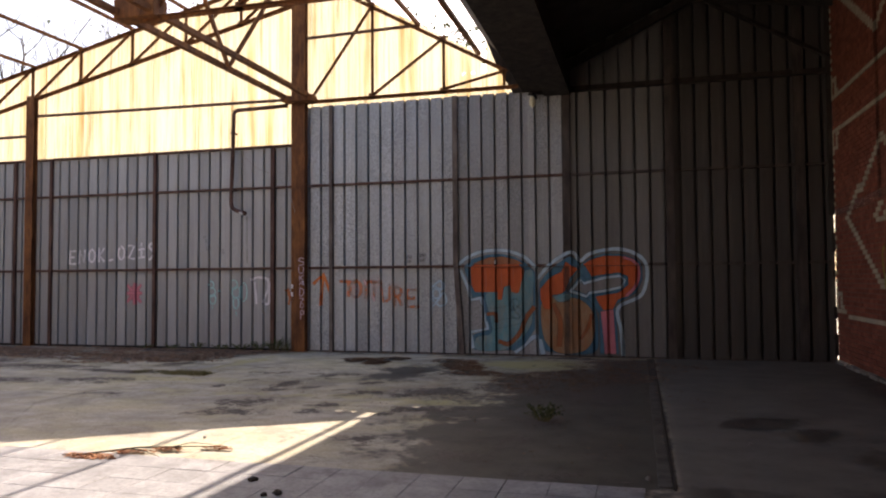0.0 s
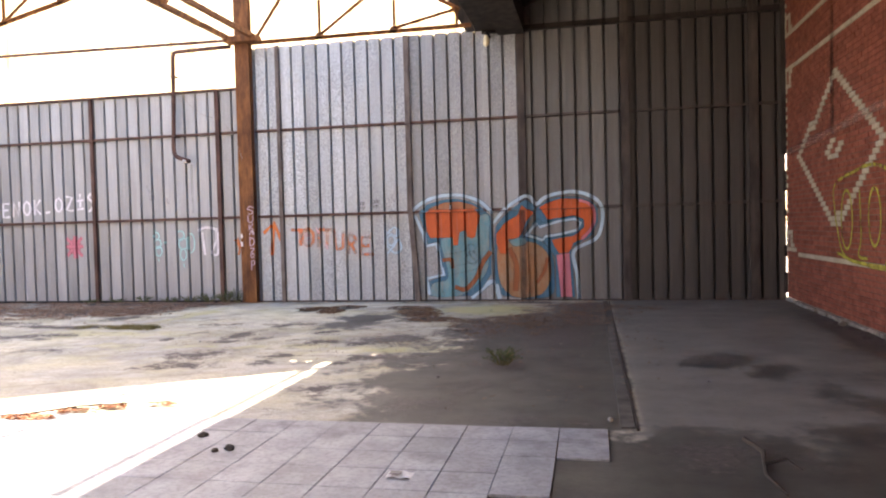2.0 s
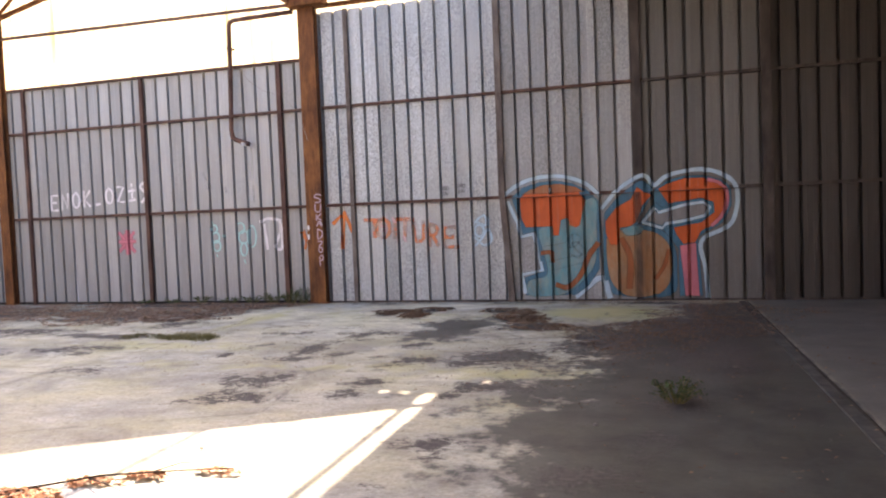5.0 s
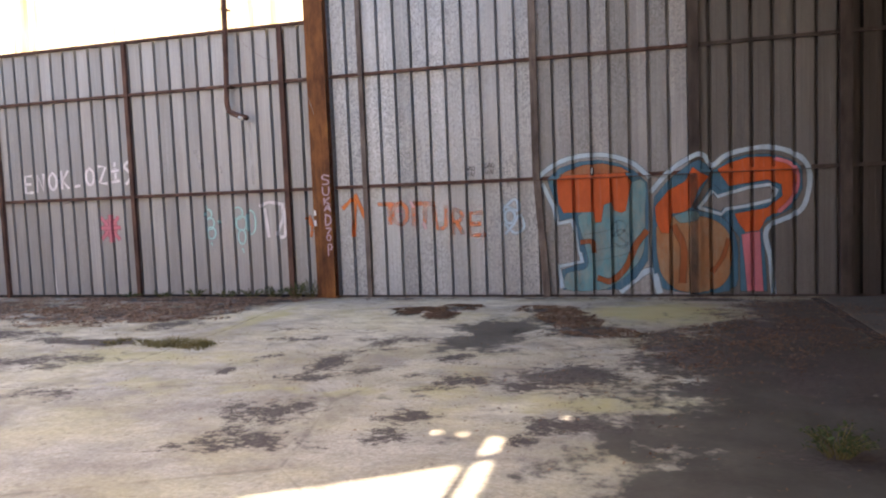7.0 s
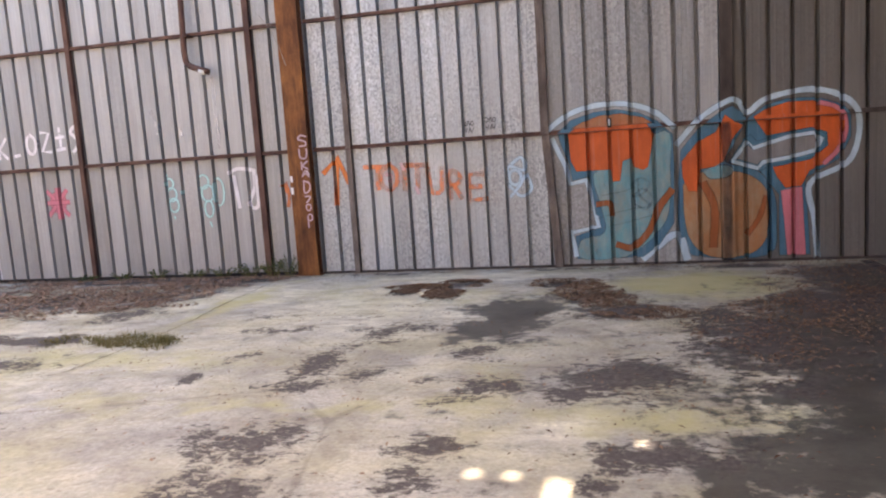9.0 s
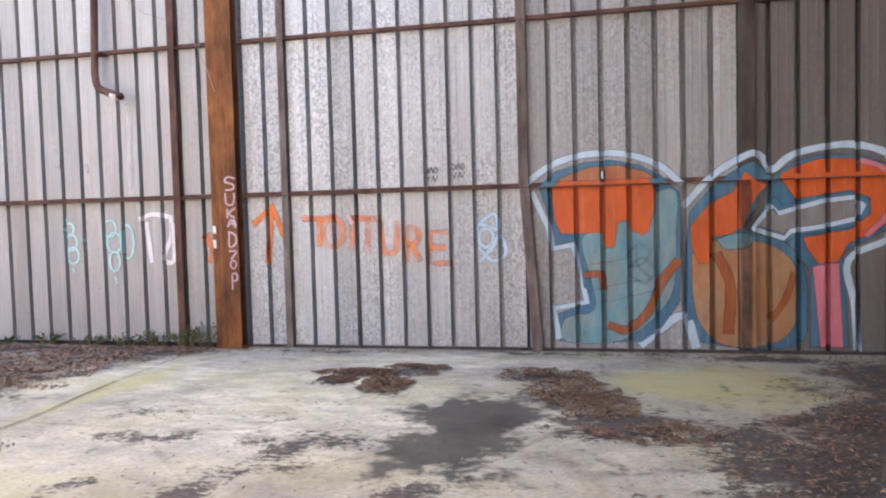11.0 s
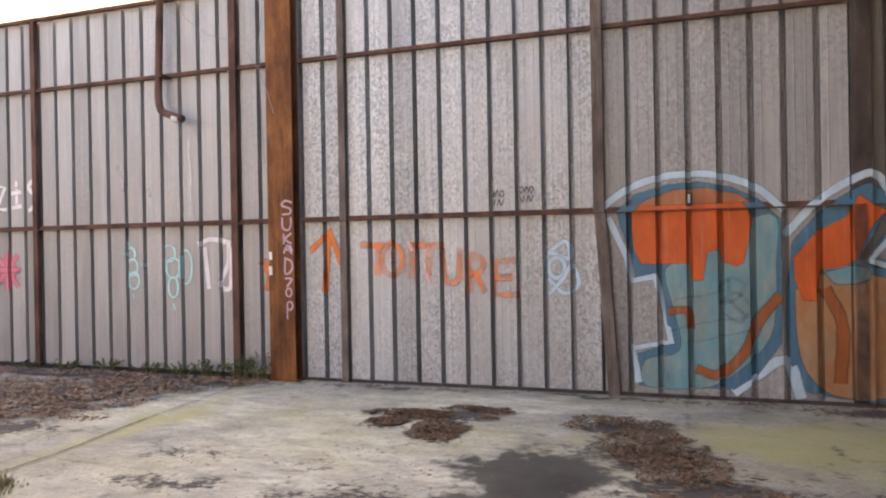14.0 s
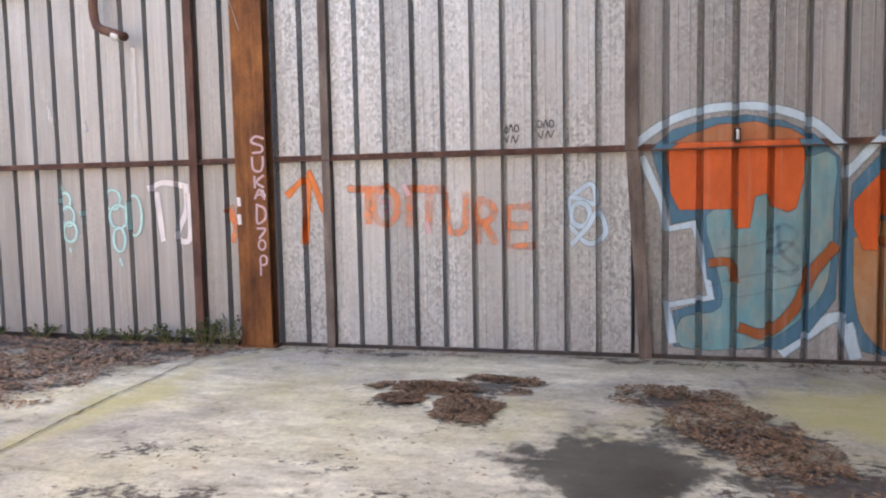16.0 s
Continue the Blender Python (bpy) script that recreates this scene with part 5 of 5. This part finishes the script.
for i, (x, y, h, n) in enumerate(((-7.35, 13.78, 0.28, 26), (-7.75, 13.82, 0.2, 22), (-8.2, 13.84, 0.16, 16), (-8.7, 13.86, 0.13, 14), (-9.3, 13.86, 0.16, 14), (-9.9, 13.86, 0.12, 12), (-7.12, 13.8, 0.3, 16), (-10.6, 13.86, 0.1, 10))):
    weed(x, y, h, n, 40 + i, "green ivy-like weed growing at the foot of the wall", spread=0.22)


def twig(name, label, pts, r, forks=(), at=(0, 0, 0)):
    ob = thing(name, label, "branch", at=at)
    part("stem", tube(bmesh.new(), pts, [r * (1 - 0.6 * i / (len(pts) - 1)) for i in range(len(pts))], 6), M_BARK, ob)
    for f in forks:
        part("fork", tube(bmesh.new(), f, [r * 0.6, r * 0.4, r * 0.2][:len(f)], 5), M_BARK, ob)
    return ob


twig("fallen_branch", "dry fallen branch with brown leaves on the sunlit floor", [(0, 0, 0.02), (0.45, 0.28, 0.05), (0.85, 0.46, 0.04), (1.15, 0.58, 0.03)], 0.009, [((0.4, 0.25, 0.04), (0.6, 0.15, 0.06), (0.8, 0.1, 0.03)), ((0.7, 0.4, 0.04), (0.8, 0.56, 0.05), (0.95, 0.66, 0.02))], (-4.58, 5.06, 0))
litter("leaf_litter", "reddish-brown dead leaves caught on a fallen branch", [(-4.42, 5.1, 0.24, 0.09), (-4.16, 5.32, 0.2, 0.09), (-3.92, 5.48, 0.16, 0.06), (-3.52, 5.62, 0.16, 0.04)], 520, 0.028, 17, M_REDLEAF)
twig("fallen_branch", "dark forked twig on the damp floor", [(0, 0, 0.015), (0.05, -0.3, 0.03), (-0.02, -0.7, 0.02), (0.02, -1.0, 0.015)], 0.018, [((0.0, -0.55, 0.03), (0.14, -0.5, 0.05), (0.2, -0.6, 0.02))], (1.05, 5.1, 0))


def rubble(x, y, s, seed, label, mat):
    rng = random.Random(seed)
    bm = bmesh.new()
    bmesh.ops.create_icosphere(bm, subdivisions=2, radius=1.0)
    for v in bm.verts:
        v.co *= 1.0 + 0.35 * noise.noise(v.co * 1.7 + Vector((seed, 0, 0)))
        v.co = Vector((v.co.x * s, v.co.y * s * 0.7, (v.co.z * 0.55 + 0.4) * s))
    ob = tagged(part("rubble_lump", bm, mat), label, "rubble", "rubble lumps")
    ob.location, ob.rotation_euler = (x, y, 0.005), (0, 0, rng.uniform(0, 6))
    return ob


rubble(-2.67, 4.76, 0.04, 1, "small dark rubble lump on the paving", M_BARK)
rubble(-2.32, 4.49, 0.042, 2, "small dark rubble lump on the paving", M_BARK)
rubble(-2.4, 4.44, 0.03, 3, "small dark rubble lump on the paving", M_BARK)
rubble(3.3, 7.9, 0.07, 4, "pale mortar lump at the foot of the brick wall", M_CONC)
rubble(3.36, 10.6, 0.06, 5, "pale mortar lump at the foot of the brick wall", M_CONC)
rubble(0.2, 5.5, 0.03, 6, "small pale stone beside the joint", M_CONC)
for i, (x, y) in enumerate(((-0.3, 8.9), (-1.4, 6.9), (-3.9, 6.0), (-5.1, 8.9), (-1.7, 10.2), (1.1, 6.9))):
    rubble(x, y, 0.018, 10 + i, "tiny pale stone on the concrete", M_CONC)


M_PAPER = speckled("dirty_paper", (0.6, 0.59, 0.56), (0.76, 0.75, 0.72), 30.0, 0.8, 0.001, 0.0)


def paper():
    ob = thing("paper_scrap", "crumpled printed paper scrap on the paving", "paper", at=(-1.04, 4.13, 0.012))
    bm = bmesh.new()
    bmesh.ops.create_grid(bm, x_segments=8, y_segments=6, size=0.5)
    for v in bm.verts:
        v.co = Vector((v.co.x * 0.15, v.co.y * 0.11, 0.008 + 0.012 * noise.noise(v.co * 3)))
    part("sheet", bm, M_PAPER, ob)
    bm = boxed(-0.06, 0.01, -0.02, 0.03, 0.019, 0.021)
    part("print", bm, M_CONC, ob, "grey printed block")


paper()


# ---- floor joint and kerb strip ----
def strip():
    bm = bmesh.new()
    rng = random.Random(8)
    y = 5.35
    while y < 13.8:
        ln = rng.uniform(2.2, 3.6)
        box(bm, 0.27, 0.37, y, min(y + ln, 13.85) - 0.015, -0.02, 0.002 + rng.uniform(-0.002, 0.003), bevel=0.003)
        y += ln
    tagged(part("floor_strip", bm, speckled("grimy_concrete", (0.05, 0.046, 0.04), (0.135, 0.122, 0.107), 4.0, 0.9, 0.004, 0.0)), "narrow worn concrete strip between floor slabs", "kerb", kind="structure")


strip()
tagged(part("floor_joint", boxed(0.375, 0.395, 5.3, 13.85, -0.02, 0.004), M_BARK), "dark dirt-filled joint beside the concrete strip", "joint", kind="structure")


def floor_joint():
    bm = bmesh.new()
    rng = random.Random(4)
    pts = [(-6.95, 9.2), (-6.92, 10.0), (-6.93, 11.0), (-7.02, 11.6), (-7.08, 12.2), (-7.13, 13.3), (-7.1, 13.8)]
    prev = None
    for (xa, ya), (xb, yb) in zip(pts, pts[1:]):
        for i in range(12):
            f = i / 12
            x, y, w = xa + (xb - xa) * f + rng.uniform(-0.008, 0.008), ya + (yb - ya) * f, rng.uniform(0.004, 0.009)
            cur = [bm.verts.new((x - w, y, 0.009)), bm.verts.new((x + w, y, 0.009))]
            if prev:
                bm.faces.new((prev[0], prev[1], cur[1], cur[0]))
            prev = cur
    bmesh.ops.solidify(bm, geom=bm.faces[:], thickness=0.03)
    tagged(part("floor_joint", bm, M_JOINT), "mossy dirt-filled joint in the concrete floor", "joint", kind="structure")


M_JOINT = speckled("mossy_dirt", (0.10, 0.085, 0.045), (0.24, 0.21, 0.10), 14.0, 0.95, 0.004, 0.0)
floor_joint()


M_FOOT = speckled("grimy_mortar", (0.13, 0.115, 0.10), (0.36, 0.33, 0.29), 7.0, 0.95, 0.006, 0.0)


def plinth():
    bm = bmesh.new()
    rng = random.Random(6)
    y = -5.9
    while y < 13.9:
        ln = rng.uniform(0.12, 0.5)
        box(bm, BRICK_X - rng.uniform(0.012, 0.075), BRICK_X + 0.02, y, min(y + ln, 13.95) - rng.uniform(0, 0.02), -0.02, rng.uniform(0.015, 0.07), bevel=0.008)
        y += ln
    tagged(part("plinth", bm, M_FOOT), "crumbling pale mortar footing of the brick wall", "footing", kind="structure")


plinth()
brick_tag("faded pale smear across the brick wall", [((13.8, 2.62), (12.4, 2.66), (11.0, 2.72), (9.6, 2.8)), ((9.3, 2.75), (9.2, 3.0)), ((9.2, 0.78), (9.15, 0.45))], faint("faded_smear", (0.42, 0.24, 0.19), 0.55), 0.13)
brick_tag("dark damp streak beside the open joint of the brick wall", [((8.3, 6.9), (8.27, 4.0), (8.3, 2.0), (8.36, 0.2)), ((11.42, 6.9), (11.4, 4.2), (11.42, 2.7))], faint("damp_streak", (0.05, 0.028, 0.022), 0.75), 0.16)


# ---- trees beyond the wall ----
def tree(x, y, h, seed, leafy, label):
    rng = random.Random(seed)
    ob = thing("tree", label, "tree", "trees behind the wall", at=(x, y, 0))
    wood, verts, faces = bmesh.new(), [], []

    def grow(p, d, length, r, depth):
        pts, q, dd = [p], p, d.copy()
        for _ in range(4):
            dd = (dd + Vector((rng.uniform(-1, 1), rng.uniform(-1, 1), rng.uniform(-0.2, 0.6))) * 0.16).normalized()
            q = q + dd * length / 4
            pts.append(q)
        tube(wood, pts, [r * (1 - 0.12 * i) for i in range(5)], 6 if depth > 2 else 4)
        if depth == 0:
            if leafy:
                for _ in range(leafy):
                    leaf_quads(verts, faces, q + Vector((rng.gauss(0, 0.35), rng.gauss(0, 0.35), rng.gauss(0, 0.3))), rng.uniform(0.08, 0.16), rng, 0.9)
            return
        for _ in range(3 if depth > 1 else 4):
            side = Vector((rng.uniform(-1, 1), rng.uniform(-1, 1), rng.uniform(-0.1, 0.8))).normalized()
            grow(pts[rng.choice((2, 3, 4, 4))], (dd * 0.8 + side * 0.8).normalized(), length * rng.uniform(0.55, 0.75), r * 0.5, depth - 1)

    grow(Vector((0, 0, 0)), Vector((0, 0, 1)), h * 0.42, h * 0.014, 4)
    part("trunk", wood, M_BARK, ob)
    if faces:
        me = bpy.data.meshes.new("crown")
        me.from_pydata(verts, [], faces)
        me.materials.append(M_GREEN)
        new("crown", me).parent = ob
    return ob


tree(-24.0, 25.0, 16.0, 3, 0, "tall bare tree behind the sheet wall")
tree(-28.0, 29.0, 18.0, 4, 0, "tall bare tree behind the sheet wall")
tree(-20.5, 27.0, 14.5, 9, 2, "thin tree with a few leaves behind the wall")
tree(-5.5, 27.0, 13.0, 6, 22, "leafy green tree behind the wall")


# ---- paving tiles ----
def paving():
    ob = thing("paving", "worn grey square paving tiles with dirty joints", "paving", kind="structure")
    rng = random.Random(14)
    side = 0.333
    for j in range(10):
        y1 = 5.25 - side * j
        for i in range(18):
            x1 = 0.51 - side * i
            if j >= 2 and x1 > -0.1 or x1 > 0.4 or j >= 4 and x1 > -0.4 and rng.random() < 0.5:
                continue
            g = rng.uniform(0.001, 0.0035)
            bm = boxed(x1 - side + g, x1 - g, y1 - side + g, y1 - g, -0.02, 0.011 + rng.uniform(-0.0022, 0.0022), bevel=0.0025)
            part("tile", bm, M_TILE, ob)


paving()


# ---- bricks, last ----
def bricks():
    rng = random.Random(5)
    red_v, red_f = [], []
    cream_list = []
    near_red = []
    rows = int(7.1 / COURSE)
    for r in range(rows):
        z = 0.05 + r * COURSE
        # two stretches, with an open expansion joint between them
        lay = []
        for start, end in ((4.2, 8.43), (8.46, WALL_Y)):
            y, first = start, LENGTH / 2 if r % 2 else LENGTH
            while y < end - 0.03:
                ln = min(first, end - y)
                lay.append((y, ln))
                y, first = y + ln, LENGTH
        for y, ln in lay:
            proud = rng.uniform(0.0, 0.006)
            if cream(y + ln / 2, z + COURSE / 2):
                cream_list.append((y, z, ln))
            elif 0.4 < z < 1.2 and 8.6 < y < 10.4 and len(near_red) < 90:
                near_red.append((y, z, ln))
            else:
                brick_faces(red_v, red_f, y, z, ln, proud)
    # cream headers: upright frame lines and hollow corner squares, two tiers
    header = 0.125
    for mid_y in (11.38, 5.56):
        for mid_z in (2.44, 6.23):
            for side in (-1, 1):
                base = 0.05 + COURSE * round((mid_z - 0.05) / COURSE)
                spots = [(2.57 + (0.02 if k % 2 else -0.02), k) for k in range(-16, 17)]
                for sg in (-1, 1):
                    spots += [(2.42 + d, sg * 19 + k) for k in (-2, 2) for d in (-0.13, 0.0, 0.13)] + [(2.42 + d, sg * 19 + k) for k in (-1, 0, 1) for d in (-0.13, 0.13)]
                    spots += [(2.2, sg * 20), (2.2, sg * 21), (2.07, sg * 21)]
                for a, k in spots:
                    y = mid_y + side * a - header / 2
                    z = base + k * COURSE
                    if 4.2 < y < WALL_Y - header and 0.05 <= z < 7.0:
                        cream_list.append((y, z, header))
    me = bpy.data.meshes.new("brickwork")
    me.from_pydata(red_v, [], red_f)
    me.materials.append(M_BRICK)
    tagged(new("brickwork", me), kind="stuff").parent = BRICK_WALL
    shared = {}

    def single(y, z, ln, mat, proud):
        key = (round(ln, 3), mat.name)
        if key not in shared:
            v, f = [], []
            brick_faces(v, f, 0.0, 0.0, ln, 0.006)
            m = bpy.data.meshes.new("brick")
            m.from_pydata(v, [], f)
            m.materials.append(mat)
            shared[key] = m
        ob = new("brick", shared[key])
        ob.location = (0.006 - proud, y, z)
        ob.parent = BRICK_WALL

    for y, z, ln in near_red:
        single(y, z, ln, M_BRICK, rng.uniform(0.0, 0.006))
    rest_v, rest_f = [], []
    for i, (y, z, ln) in enumerate(sorted(cream_list, key=lambda b: (b[1] > 4.2, b[0] < 8.4, b[0]))):
        if i < 300:
            single(y, z, ln, M_CREAM, 0.013 if ln < 0.2 else rng.uniform(0.004, 0.009))
        else:
            brick_faces(rest_v, rest_f, y, z, ln, 0.013 if ln < 0.2 else 0.008)
    if rest_v:
        me = bpy.data.meshes.new("cream_brickwork")
        me.from_pydata(rest_v, [], rest_f)
        me.materials.append(M_CREAM)
        tagged(new("cream_brickwork", me), kind="stuff").parent = BRICK_WALL


bricks()
